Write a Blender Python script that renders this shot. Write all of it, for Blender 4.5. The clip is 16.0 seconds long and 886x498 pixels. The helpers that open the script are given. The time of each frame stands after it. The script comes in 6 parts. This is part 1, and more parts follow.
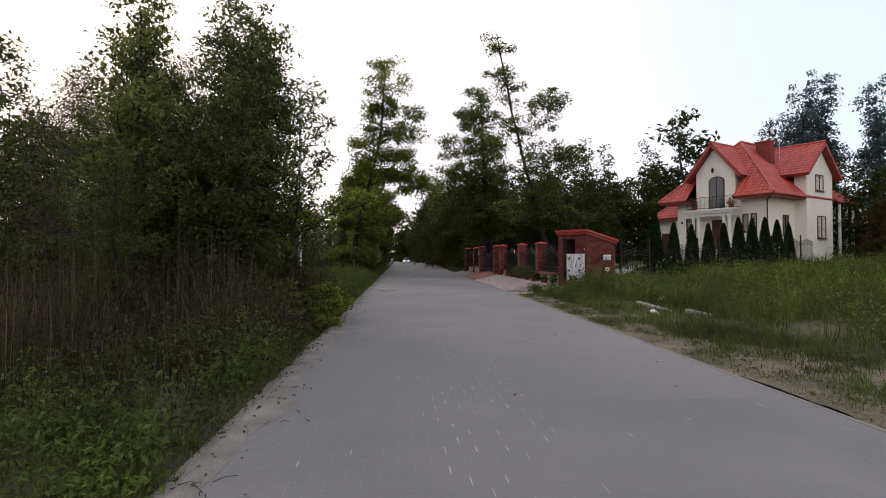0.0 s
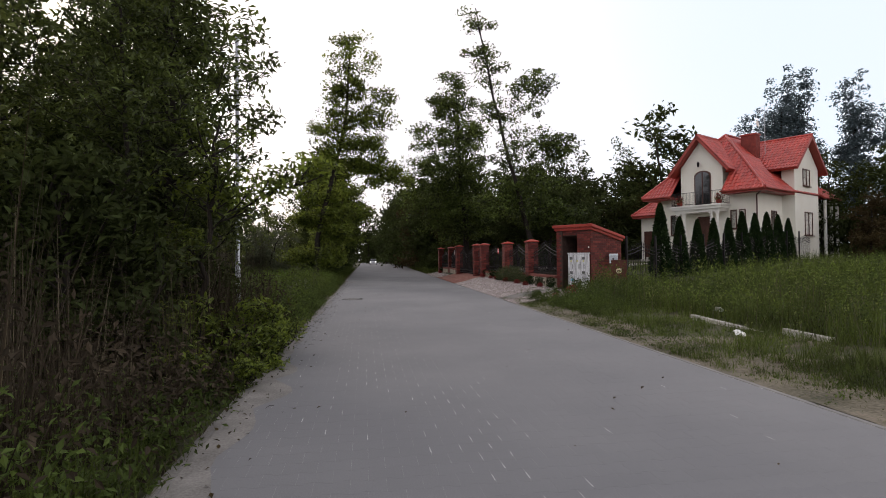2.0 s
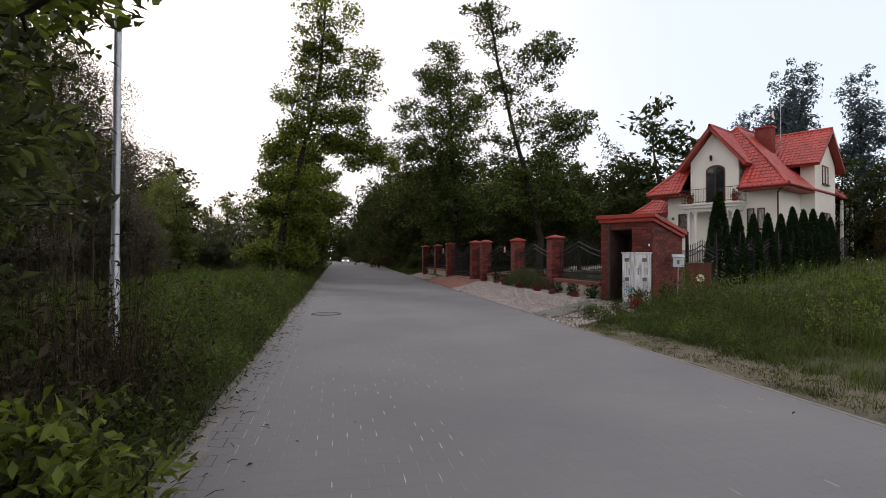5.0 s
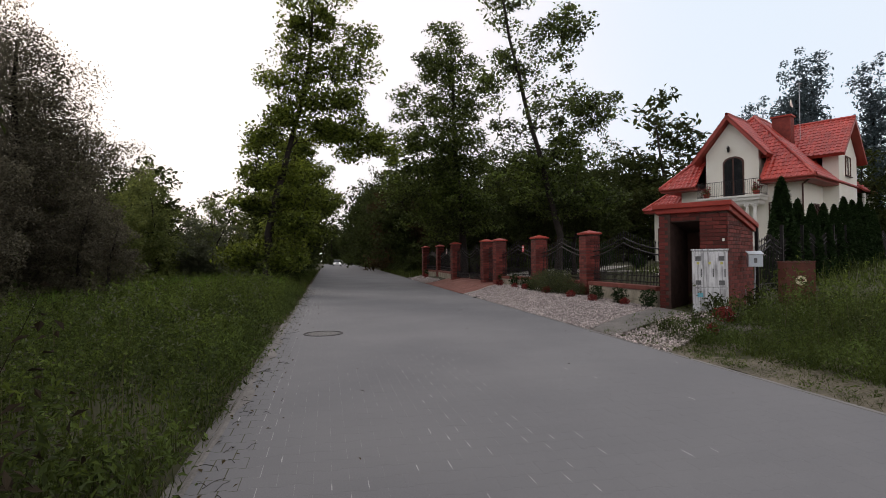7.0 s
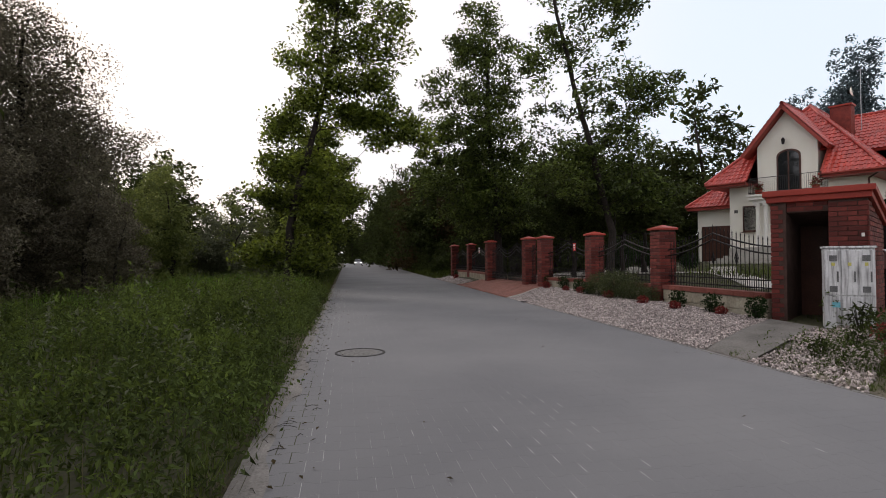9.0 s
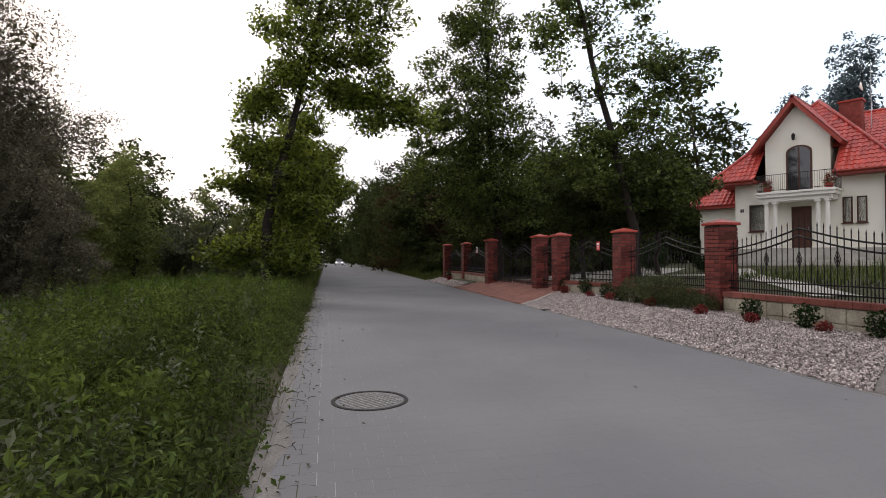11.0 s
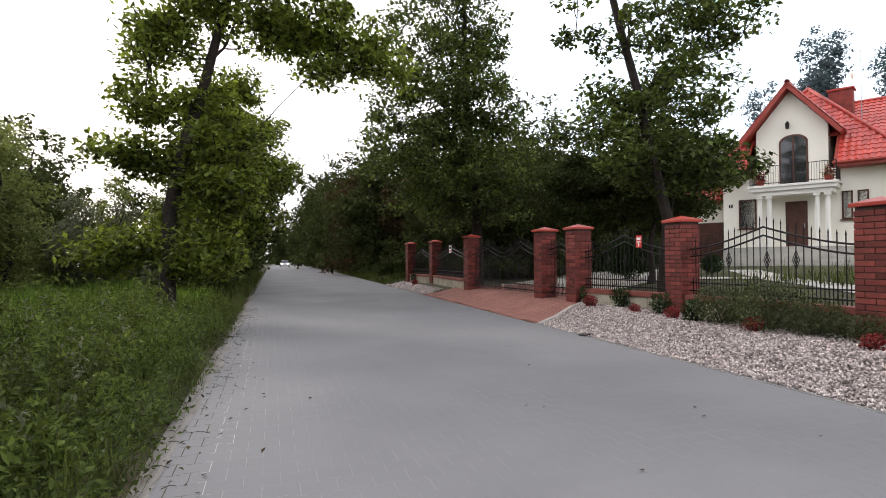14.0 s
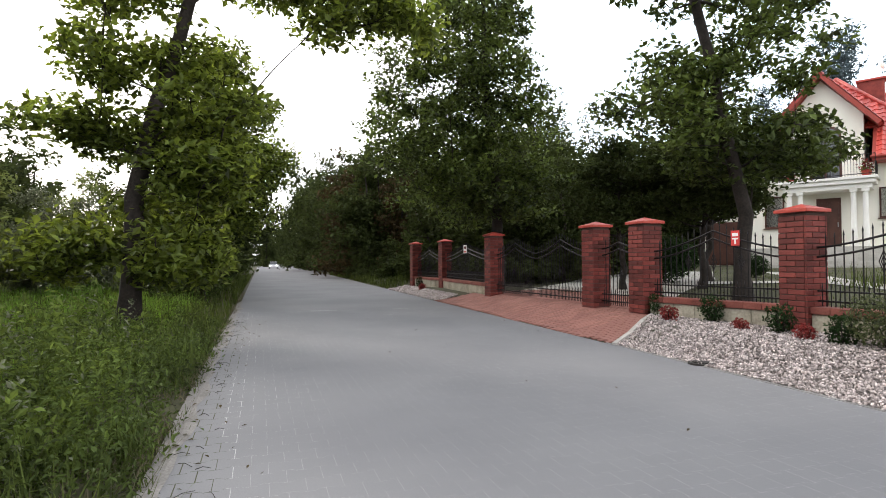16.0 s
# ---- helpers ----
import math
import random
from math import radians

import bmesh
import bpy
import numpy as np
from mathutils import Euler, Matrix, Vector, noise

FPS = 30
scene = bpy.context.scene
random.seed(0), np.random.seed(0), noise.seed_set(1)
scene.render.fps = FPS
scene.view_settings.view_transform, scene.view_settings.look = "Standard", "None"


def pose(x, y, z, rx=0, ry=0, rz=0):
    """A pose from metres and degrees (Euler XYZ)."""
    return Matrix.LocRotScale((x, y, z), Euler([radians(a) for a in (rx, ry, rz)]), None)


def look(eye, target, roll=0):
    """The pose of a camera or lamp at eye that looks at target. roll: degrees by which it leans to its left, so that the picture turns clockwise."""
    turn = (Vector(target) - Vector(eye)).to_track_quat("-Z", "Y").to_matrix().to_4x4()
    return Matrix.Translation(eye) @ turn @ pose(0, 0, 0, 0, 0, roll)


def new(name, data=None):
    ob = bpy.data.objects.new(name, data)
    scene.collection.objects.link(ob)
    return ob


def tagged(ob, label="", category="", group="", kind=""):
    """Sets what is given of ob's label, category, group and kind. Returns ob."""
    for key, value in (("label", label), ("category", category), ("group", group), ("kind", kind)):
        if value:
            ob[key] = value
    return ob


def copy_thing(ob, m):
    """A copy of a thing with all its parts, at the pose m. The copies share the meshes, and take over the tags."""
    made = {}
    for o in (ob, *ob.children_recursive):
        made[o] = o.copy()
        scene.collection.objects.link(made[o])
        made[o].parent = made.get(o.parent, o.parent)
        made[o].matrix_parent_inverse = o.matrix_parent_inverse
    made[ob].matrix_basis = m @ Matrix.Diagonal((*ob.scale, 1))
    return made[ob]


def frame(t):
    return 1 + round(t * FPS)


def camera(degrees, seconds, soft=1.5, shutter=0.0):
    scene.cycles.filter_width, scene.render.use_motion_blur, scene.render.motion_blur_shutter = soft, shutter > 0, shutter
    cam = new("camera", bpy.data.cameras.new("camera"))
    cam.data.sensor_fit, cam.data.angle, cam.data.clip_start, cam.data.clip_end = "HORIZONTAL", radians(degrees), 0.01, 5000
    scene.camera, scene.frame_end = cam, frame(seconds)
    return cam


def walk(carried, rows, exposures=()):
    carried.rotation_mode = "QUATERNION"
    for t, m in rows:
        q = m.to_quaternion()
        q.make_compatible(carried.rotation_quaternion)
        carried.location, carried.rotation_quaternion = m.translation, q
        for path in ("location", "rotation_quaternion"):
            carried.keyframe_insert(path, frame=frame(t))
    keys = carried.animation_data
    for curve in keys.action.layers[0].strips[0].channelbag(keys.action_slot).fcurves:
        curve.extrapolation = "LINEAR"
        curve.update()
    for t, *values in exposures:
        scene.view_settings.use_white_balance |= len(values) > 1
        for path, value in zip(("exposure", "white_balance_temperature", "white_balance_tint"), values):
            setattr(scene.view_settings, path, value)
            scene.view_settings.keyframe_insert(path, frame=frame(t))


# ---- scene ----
cam = camera(78.5, 16.0, soft=0.95)
# seconds, x, y, z, pitch, roll, yaw
PATH = [
    (0.0, 0.025, -1.572, 1.225, 1.01, 0.19, -0.35),
    (0.5, -0.090, -0.671, 1.233, 1.06, 0.40, -1.01),
    (1.0, -0.188, 0.229, 1.239, 1.10, 0.81, -2.35),
    (1.5, -0.271, 1.122, 1.241, 0.98, 0.97, -3.59),
    (2.0, -0.363, 2.002, 1.239, 1.05, 0.64, -3.88),
    (2.5, -0.473, 2.867, 1.236, 1.03, 0.93, -4.62),
    (3.0, -0.603, 3.721, 1.242, 0.93, 0.27, -5.09),
    (3.5, -0.738, 4.568, 1.244, 0.88, 1.06, -5.86),
    (4.0, -0.843, 5.418, 1.239, 0.84, 0.29, -6.23),
    (6.5, -1.113, 9.264, 1.231, 1.19, 0.28, -7.59),
    (7.0, -1.275, 9.852, 1.237, 1.13, 0.57, -7.78),
    (7.5, -1.425, 10.427, 1.238, 1.08, -0.08, -7.37),
    (8.0, -1.544, 10.975, 1.232, 1.08, 0.21, -7.01),
    (8.5, -1.622, 11.497, 1.233, 1.20, 0.26, -6.10),
    (9.0, -1.678, 12.019, 1.223, 1.12, 0.32, -5.77),
    (11.5, -2.097, 15.257, 1.220, 1.09, 0.25, -8.91),
    (12.0, -2.081, 16.051, 1.242, 0.84, 0.43, -10.03),
    (12.5, -2.083, 16.825, 1.221, 1.04, 0.12, -10.68),
    (13.0, -2.080, 17.583, 1.228, 1.04, 0.49, -11.54),
    (13.5, -2.084, 18.317, 1.238, 1.05, 0.16, -12.36),
    (14.0, -2.105, 19.022, 1.239, 1.20, 0.26, -13.14),
    (14.5, -2.160, 19.697, 1.228, 1.18, -0.14, -13.53),
    (15.0, -2.234, 20.338, 1.236, 1.39, 0.60, -14.10),
    (15.5, -2.314, 20.958, 1.245, 1.35, -0.18, -14.27),
    (16.0, -2.404, 21.571, 1.246, 1.36, 0.28, -14.33),
]
EXPOSURES = [(0.0, -0.25, 6680, 18), (4.0, -0.20, 6680, 18), (6.5, -0.36, 6720, 17), (9.0, -0.30, 6720, 17), (11.5, 0.06, 6680, 17), (12.5, 0.26, 6640, 16.5), (14.0, 0.62, 6600, 15), (16.0, 0.93, 6540, 12)]
walk(cam, [(t, pose(x, y, z, 90 + p, r, yaw)) for t, x, y, z, p, r, yaw in PATH], EXPOSURES)

# ---- light: a bright, thinly overcast evening sky ----
world = bpy.data.worlds.new("sky")
scene.world = world
world.use_nodes = True
wn, wl = world.node_tree.nodes, world.node_tree.links
wn.clear()
sky = wn.new("ShaderNodeTexSky")
sky.sky_type = "NISHITA"
sky.sun_disc = False
sky.sun_elevation = radians(22)
sky.sun_rotation = radians(-35)
sky.air_density, sky.dust_density, sky.ozone_density = 1.0, 2.0, 1.0
coord = wn.new("ShaderNodeTexCoord")
cloud = wn.new("ShaderNodeTexNoise")
cloud.inputs["Scale"].default_value = 1.6
cloud.inputs["Detail"].default_value = 4.0
ramp = wn.new("ShaderNodeValToRGB")
ramp.color_ramp.elements[0].position, ramp.color_ramp.elements[0].color = 0.35, (10.6, 11.2, 11.9, 1)
ramp.color_ramp.elements[1].position, ramp.color_ramp.elements[1].color = 0.65, (12.9, 12.8, 12.7, 1)
blend = wn.new("ShaderNodeMix")
blend.data_type = "RGBA"
blend.inputs["Factor"].default_value = 0.8
back = wn.new("ShaderNodeBackground")
back.inputs["Strength"].default_value = 0.118
wout = wn.new("ShaderNodeOutputWorld")
wl.new(coord.outputs["Generated"], cloud.inputs["Vector"])
wl.new(cloud.outputs["Fac"], ramp.inputs["Fac"])
wl.new(sky.outputs["Color"], blend.inputs["A"])
# the cloud thins out to pale blue away from the sun
facing = wn.new("ShaderNodeVectorMath")
facing.operation = "DOT_PRODUCT"
facing.inputs[1].default_value = (0.66, 0.66, 0.36)
thin = wn.new("ShaderNodeMapRange")
thin.interpolation_type = "SMOOTHSTEP"
thin.inputs["From Min"].default_value, thin.inputs["From Max"].default_value = 0.84, 1.0
veil = wn.new("ShaderNodeMix")
veil.data_type = "RGBA"
veil.inputs["B"].default_value = (9.9, 11.6, 12.8, 1)
wl.new(coord.outputs["Generated"], facing.inputs[0])
wl.new(facing.outputs["Value"], thin.inputs["Value"])
wl.new(thin.outputs["Result"], veil.inputs["Factor"])
wl.new(ramp.outputs["Color"], veil.inputs["A"])
wl.new(veil.outputs["Result"], blend.inputs["B"])
wl.new(blend.outputs["Result"], back.inputs["Color"])
wl.new(back.outputs["Background"], wout.inputs["Surface"])
sun = new("sun", bpy.data.lights.new("sun", "SUN"))
sun.data.energy, sun.data.angle, sun.data.color = 1.3, radians(14), (1.0, 0.95, 0.88)
sun.matrix_world = look((0, 0, 50), (0 + 50 * math.sin(radians(35)), -50 * math.cos(radians(35)) , 50 - 25))


# ---- materials ----
def mat(name, c1, c2, scale=6.0, rough=0.8, bump=0.2, fine=60.0, metal=0.0, vary="", amount=0.25, spec=0.3, leafy=0.0):
    m = bpy.data.materials.new(name)
    m.use_nodes = True
    n, l = m.node_tree.nodes, m.node_tree.links
    b = n["Principled BSDF"]
    out = n["Material Output"]
    geo = n.new("ShaderNodeTexCoord")
    a = n.new("ShaderNodeTexNoise")
    a.inputs["Scale"].default_value, a.inputs["Detail"].default_value = scale, 5.0
    f = n.new("ShaderNodeTexNoise")
    f.inputs["Scale"].default_value, f.inputs["Detail"].default_value = fine, 3.0
    for t in (a, f):
        l.new(geo.outputs["Object"], t.inputs["Vector"])
    add = n.new("ShaderNodeMath")
    add.operation = "MULTIPLY_ADD"
    add.inputs[1].default_value = 0.45
    l.new(f.outputs["Fac"], add.inputs[0])
    half = n.new("ShaderNodeMath")
    half.operation = "MULTIPLY"
    half.inputs[1].default_value = 0.55
    l.new(a.outputs["Fac"], half.inputs[0])
    l.new(half.outputs[0], add.inputs[2])
    r = n.new("ShaderNodeValToRGB")
    r.color_ramp.elements[0].position, r.color_ramp.elements[0].color = 0.36, (*c1, 1)
    r.color_ramp.elements[1].position, r.color_ramp.elements[1].color = 0.64, (*c2, 1)
    l.new(add.outputs[0], r.inputs["Fac"])
    colour = r.outputs["Color"]
    if vary:
        src = n.new("ShaderNodeObjectInfo").outputs["Random"] if vary == "object" else n.new("ShaderNodeNewGeometry").outputs["Random Per Island"]
        mul = n.new("ShaderNodeMath")
        mul.operation = "MULTIPLY_ADD"
        mul.inputs[1].default_value, mul.inputs[2].default_value = 2 * amount, 1 - amount
        l.new(src, mul.inputs[0])
        hsv = n.new("ShaderNodeHueSaturation")
        l.new(mul.outputs[0], hsv.inputs["Value"])
        l.new(colour, hsv.inputs["Color"])
        colour = hsv.outputs["Color"]
    l.new(colour, b.inputs["Base Color"])
    b.inputs["Roughness"].default_value = rough
    b.inputs["Metallic"].default_value = metal
    b.inputs["Specular IOR Level"].default_value = spec
    if bump:
        bu = n.new("ShaderNodeBump")
        bu.inputs["Strength"].default_value, bu.inputs["Distance"].default_value = bump, 0.02
        l.new(add.outputs[0], bu.inputs["Height"])
        l.new(bu.outputs["Normal"], b.inputs["Normal"])
    if leafy:
        tr = n.new("ShaderNodeBsdfTranslucent")
        bright = n.new("ShaderNodeHueSaturation")
        bright.inputs["Value"].default_value, bright.inputs["Saturation"].default_value = 1.5, 1.1
        bright.inputs["Hue"].default_value = 0.485
        l.new(colour, bright.inputs["Color"])
        l.new(bright.outputs["Color"], tr.inputs["Color"])
        mix = n.new("ShaderNodeMixShader")
        mix.inputs["Fac"].default_value = leafy
        l.new(b.outputs["BSDF"], mix.inputs[1])
        l.new(tr.outputs["BSDF"], mix.inputs[2])
        l.new(mix.outputs["Shader"], out.inputs["Surface"])
    return m


M_ASPH = mat("grey_paving", (0.136, 0.136, 0.142), (0.184, 0.182, 0.184), 0.5, 0.8, 0.12, 110, vary="island", amount=0.015)
M_SAND = mat("joint_sand", (0.15, 0.15, 0.15), (0.55, 0.54, 0.51), 0.45, 0.95, 0.1, 90)
M_SOIL = mat("meadow_soil", (0.035, 0.034, 0.018), (0.072, 0.072, 0.033), 0.6, 0.95, 0.5, 14)
M_DIRT = mat("sandy_verge", (0.048, 0.046, 0.026), (0.185, 0.155, 0.115), 1.3, 0.95, 0.5, 30)
M_GRASS = mat("grass_blades", (0.030, 0.037, 0.013), (0.096, 0.132, 0.032), 0.55, 0.8, 0, 3, vary="island", amount=0.4, leafy=0.3, spec=0.1)
M_DRY = mat("dry_stalks", (0.075, 0.066, 0.04), (0.155, 0.13, 0.082), 0.8, 0.8, 0, 5, vary="island", amount=0.3, leafy=0.15)
M_WEED = mat("weed_leaves", (0.026, 0.036, 0.012), (0.088, 0.126, 0.032), 0.6, 0.7, 0, 3, vary="island", amount=0.5, leafy=0.3, spec=0.12)
M_ASH = mat("ash_leaves", (0.026, 0.033, 0.012), (0.100, 0.130, 0.036), 0.5, 0.5, 0, 4, spec=0.25, vary="island", amount=0.6, leafy=0.32)
M_WILLOW = mat("willow_leaves", (0.075, 0.067, 0.047), (0.148, 0.138, 0.09), 0.4, 0.65, 0, 4, spec=0.2, vary="island", amount=0.5, leafy=0.25)
M_OAKDARK = mat("shaded_oak_leaves", (0.030, 0.042, 0.013), (0.098, 0.136, 0.032), 0.5, 0.55, 0, 4, spec=0.22, vary="island", amount=0.7, leafy=0.32)
M_TALLWEED = mat("meadow_herbs", (0.036, 0.050, 0.014), (0.120, 0.168, 0.038), 0.6, 0.7, 0, 4, spec=0.12, vary="island", amount=0.45, leafy=0.35)
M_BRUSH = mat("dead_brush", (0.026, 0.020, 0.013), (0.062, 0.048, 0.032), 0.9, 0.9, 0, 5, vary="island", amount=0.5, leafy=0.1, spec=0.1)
M_OAK = mat("oak_leaves", (0.050, 0.066, 0.015), (0.158, 0.208, 0.040), 0.5, 0.5, 0, 4, spec=0.28, vary="island", amount=0.75, leafy=0.5)
M_DARKLEAF = mat("dark_leaves", (0.023, 0.029, 0.011), (0.054, 0.072, 0.022), 0.4, 0.8, 0, 4, spec=0.08, vary="island", amount=0.4, leafy=0.25)
M_LIGHTLEAF = mat("light_leaves", (0.080, 0.105, 0.034), (0.170, 0.200, 0.065), 0.5, 0.65, 0, 4, spec=0.2, vary="island", amount=0.4, leafy=0.42)
M_SALLOW = mat("sallow_leaves", (0.085, 0.095, 0.055), (0.15, 0.165, 0.105), 0.5, 0.7, 0, 4, spec=0.15, vary="island", amount=0.35, leafy=0.25)
M_LUSH = mat("lush_grass", (0.065, 0.120, 0.022), (0.150, 0.260, 0.045), 0.4, 0.75, 0, 3, vary="island", amount=0.4, leafy=0.35, spec=0.1)
# haze of the background is put into this leaf colour, bluer and lighter
M_BLUELEAF = mat("hazy_poplar_leaves", (0.055, 0.078, 0.085), (0.11, 0.145, 0.16), 0.4, 0.65, 0, 4, spec=0.2, vary="island", amount=0.35, leafy=0.25)
M_RUSTLEAF = mat("rusty_leaves", (0.038, 0.026, 0.014), (0.070, 0.054, 0.022), 0.4, 0.8, 0, 4, spec=0.08, vary="island", amount=0.35, leafy=0.2)
M_THUJA = mat("thuja_scales", (0.014, 0.028, 0.010), (0.028, 0.050, 0.017), 1.5, 0.8, 0, 9, vary="island", amount=0.3, leafy=0.08, spec=0.05)
M_RED = mat("barberry_leaves", (0.13, 0.02, 0.016), (0.25, 0.042, 0.03), 3, 0.6, 0, 20, vary="island", amount=0.35, leafy=0.25)
M_BARK = mat("bark", (0.014, 0.011, 0.009), (0.036, 0.028, 0.023), 5, 0.9, 0.9, 28)
M_BRICK = mat("red_brick", (0.092, 0.020, 0.016), (0.200, 0.040, 0.030), 4, 0.75, 0.3, 60, vary="object", amount=0.45)
M_MORTAR = mat("brown_mortar", (0.05, 0.028, 0.022), (0.10, 0.06, 0.05), 6, 0.95, 0.3, 80)
M_WALLCOP = mat("brown_red_coping", (0.15, 0.04, 0.03), (0.24, 0.075, 0.055), 4, 0.7, 0.15, 40, vary="object", amount=0.2)
M_COPING = mat("glazed_red_coping", (0.28, 0.035, 0.024), (0.38, 0.055, 0.036), 3, 0.45, 0.1, 40, vary="object", amount=0.1)
M_TILE = mat("red_roof_tile", (0.33, 0.035, 0.028), (0.46, 0.065, 0.045), 1.2, 0.35, 0.05, 25, vary="island", amount=0.18, spec=0.5)
M_FASCIA = mat("red_fascia", (0.26, 0.04, 0.028), (0.32, 0.055, 0.04), 2, 0.5, 0.05, 25)
M_WALL = mat("cream_render", (0.74, 0.71, 0.61), (0.83, 0.81, 0.73), 0.5, 0.9, 0.12, 60)
M_WHITE = mat("white_stone_paint", (0.68, 0.66, 0.61), (0.78, 0.77, 0.72), 1.0, 0.7, 0.08, 40)
M_IRON = mat("black_wrought_iron", (0.012, 0.011, 0.012), (0.03, 0.026, 0.026), 6, 0.5, 0.1, 60, metal=0.6)
M_BROWN = mat("dark_brown_wood", (0.055, 0.022, 0.015), (0.10, 0.042, 0.028), 3, 0.5, 0.1, 40)
M_CAB = mat("weathered_grey_plastic", (0.64, 0.64, 0.65), (0.82, 0.82, 0.82), 3.2, 0.5, 0.1, 24)
# rain streaks down the old plastic
cn, cl = M_CAB.node_tree.nodes, M_CAB.node_tree.links
cc, cs, cm, cr, cx = cn.new("ShaderNodeTexCoord"), cn.new("ShaderNodeMapping"), cn.new("ShaderNodeTexNoise"), cn.new("ShaderNodeValToRGB"), cn.new("ShaderNodeMix")
cs.inputs["Scale"].default_value = (26, 26, 2.2)
cm.inputs["Scale"].default_value, cm.inputs["Detail"].default_value = 1.0, 5.0
cr.color_ramp.elements[0].position, cr.color_ramp.elements[0].color = 0.34, (0.34, 0.33, 0.33, 1)
cr.color_ramp.elements[1].position, cr.color_ramp.elements[1].color = 0.56, (1, 1, 1, 1)
cx.data_type, cx.blend_type = "RGBA", "MULTIPLY"
cx.inputs["Factor"].default_value = 0.85
cl.new(cc.outputs["Object"], cs.inputs["Vector"])
cl.new(cs.outputs["Vector"], cm.inputs["Vector"])
cl.new(cm.outputs["Fac"], cr.inputs["Fac"])
cl.new(cn["Color Ramp"].outputs["Color"], cx.inputs["A"])
cl.new(cr.outputs["Color"], cx.inputs["B"])
cl.new(cx.outputs["Result"], cn["Principled BSDF"].inputs["Base Color"])
M_STEEL = mat("galvanised_steel", (0.34, 0.36, 0.38), (0.50, 0.52, 0.54), 4, 0.42, 0.08, 50, metal=0.75)
M_CONC = mat("grey_concrete", (0.30, 0.29, 0.26), (0.45, 0.43, 0.39), 2, 0.9, 0.3, 45)
M_REDPAVE = mat("red_paving", (0.22, 0.095, 0.075), (0.31, 0.145, 0.115), 1.2, 0.8, 0.3, 60, vary="island", amount=0.15)
M_PEBBLE = mat("white_pebbles", (0.17, 0.135, 0.125), (0.60, 0.53, 0.50), 9, 0.8, 0.1, 40, vary="island", amount=0.6)
M_LIME = mat("limestone_blocks", (0.24, 0.21, 0.16), (0.44, 0.40, 0.31), 3, 0.9, 0.5, 26)


# ---- mesh helpers ----
def mesh_np(name, verts, faces, material, smooth=False):
    """A mesh from vertex rows and an array of equal-sided faces."""
    me = bpy.data.meshes.new(name)
    v, f = np.asarray(verts, dtype=np.float32), np.asarray(faces, dtype=np.int32)
    k = f.shape[1]
    me.vertices.add(len(v))
    me.vertices.foreach_set("co", v.ravel())
    me.loops.add(f.size)
    me.loops.foreach_set("vertex_index", f.ravel())
    me.polygons.add(len(f))
    me.polygons.foreach_set("loop_start", np.arange(0, f.size, k, dtype=np.int32))
    me.polygons.foreach_set("use_smooth", np.full(len(f), smooth, dtype=bool))
    me.materials.append(material)
    me.update(calc_edges=True)
    me.validate()
    return me


def part(name, bm, material, parent, label="", at=None):
    """One mesh object made of a bmesh (or of mesh data) under a thing or a part."""
    if isinstance(bm, bmesh.types.BMesh):
        me = bpy.data.meshes.new(name)
        bm.to_mesh(me)
        bm.free()
        me.materials.append(material)
    else:
        me = bm
    ob = new(name, me)
    if parent is not None:
        ob.parent = parent
    if at is not None:
        ob.matrix_basis = at
    return tagged(ob, label)


def thing(name, m, label, category, group="", kind=""):
    ob = new(name)
    ob.empty_display_size = 0.2
    ob.matrix_basis = m
    return tagged(ob, label, category, group, kind)


def box(bm, x0, x1, y0, y1, z0, z1, bevel=0.0):
    res = bmesh.ops.create_cube(bm, size=1.0)
    for v in res["verts"]:
        v.co = Vector((x0 + (v.co.x + 0.5) * (x1 - x0), y0 + (v.co.y + 0.5) * (y1 - y0), z0 + (v.co.z + 0.5) * (z1 - z0)))
    if bevel:
        edges = list({e for v in res["verts"] for e in v.link_edges})
        bmesh.ops.bevel(bm, geom=edges, offset=bevel, segments=2, affect="EDGES", profile=0.7)
    return bm


def boxed(x0, x1, y0, y1, z0, z1, bevel=0.0):
    return box(bmesh.new(), x0, x1, y0, y1, z0, z1, bevel)


def rod(bm, a, b, r, r2=None, sides=8):
    a, b = Vector(a), Vector(b)
    m = Matrix.Translation((a + b) / 2) @ (b - a).to_track_quat("Z", "Y").to_matrix().to_4x4()
    bmesh.ops.create_cone(bm, cap_ends=True, segments=sides, radius1=r, radius2=r if r2 is None else r2, depth=(b - a).length, matrix=m)
    return bm


def poly(bm, pts):
    return bm.faces.new([bm.verts.new(p) for p in pts])


def tube(points, radii, sides=7):
    """Vertices and quads of a tapered tube along points."""
    p = np.asarray(points, float)
    r = np.asarray(radii, float)
    d = np.gradient(p, axis=0)
    d /= np.linalg.norm(d, axis=1)[:, None] + 1e-9
    ref = np.where(np.abs(d[:, 2:3]) > 0.9, [[1.0, 0, 0]], [[0, 0, 1.0]])
    u = np.cross(d, ref)
    u /= np.linalg.norm(u, axis=1)[:, None] + 1e-9
    w = np.cross(d, u)
    ang = np.linspace(0, 2 * np.pi, sides, endpoint=False)
    v = (p[:, None] + r[:, None, None] * (np.cos(ang)[None, :, None] * u[:, None] + np.sin(ang)[None, :, None] * w[:, None])).reshape(-1, 3)
    i, j = np.meshgrid(np.arange(len(p) - 1), np.arange(sides), indexing="ij")
    k = (j + 1) % sides
    f = np.stack([i * sides + j, i * sides + k, (i + 1) * sides + k, (i + 1) * sides + j], -1).reshape(-1, 4)
    return v, f


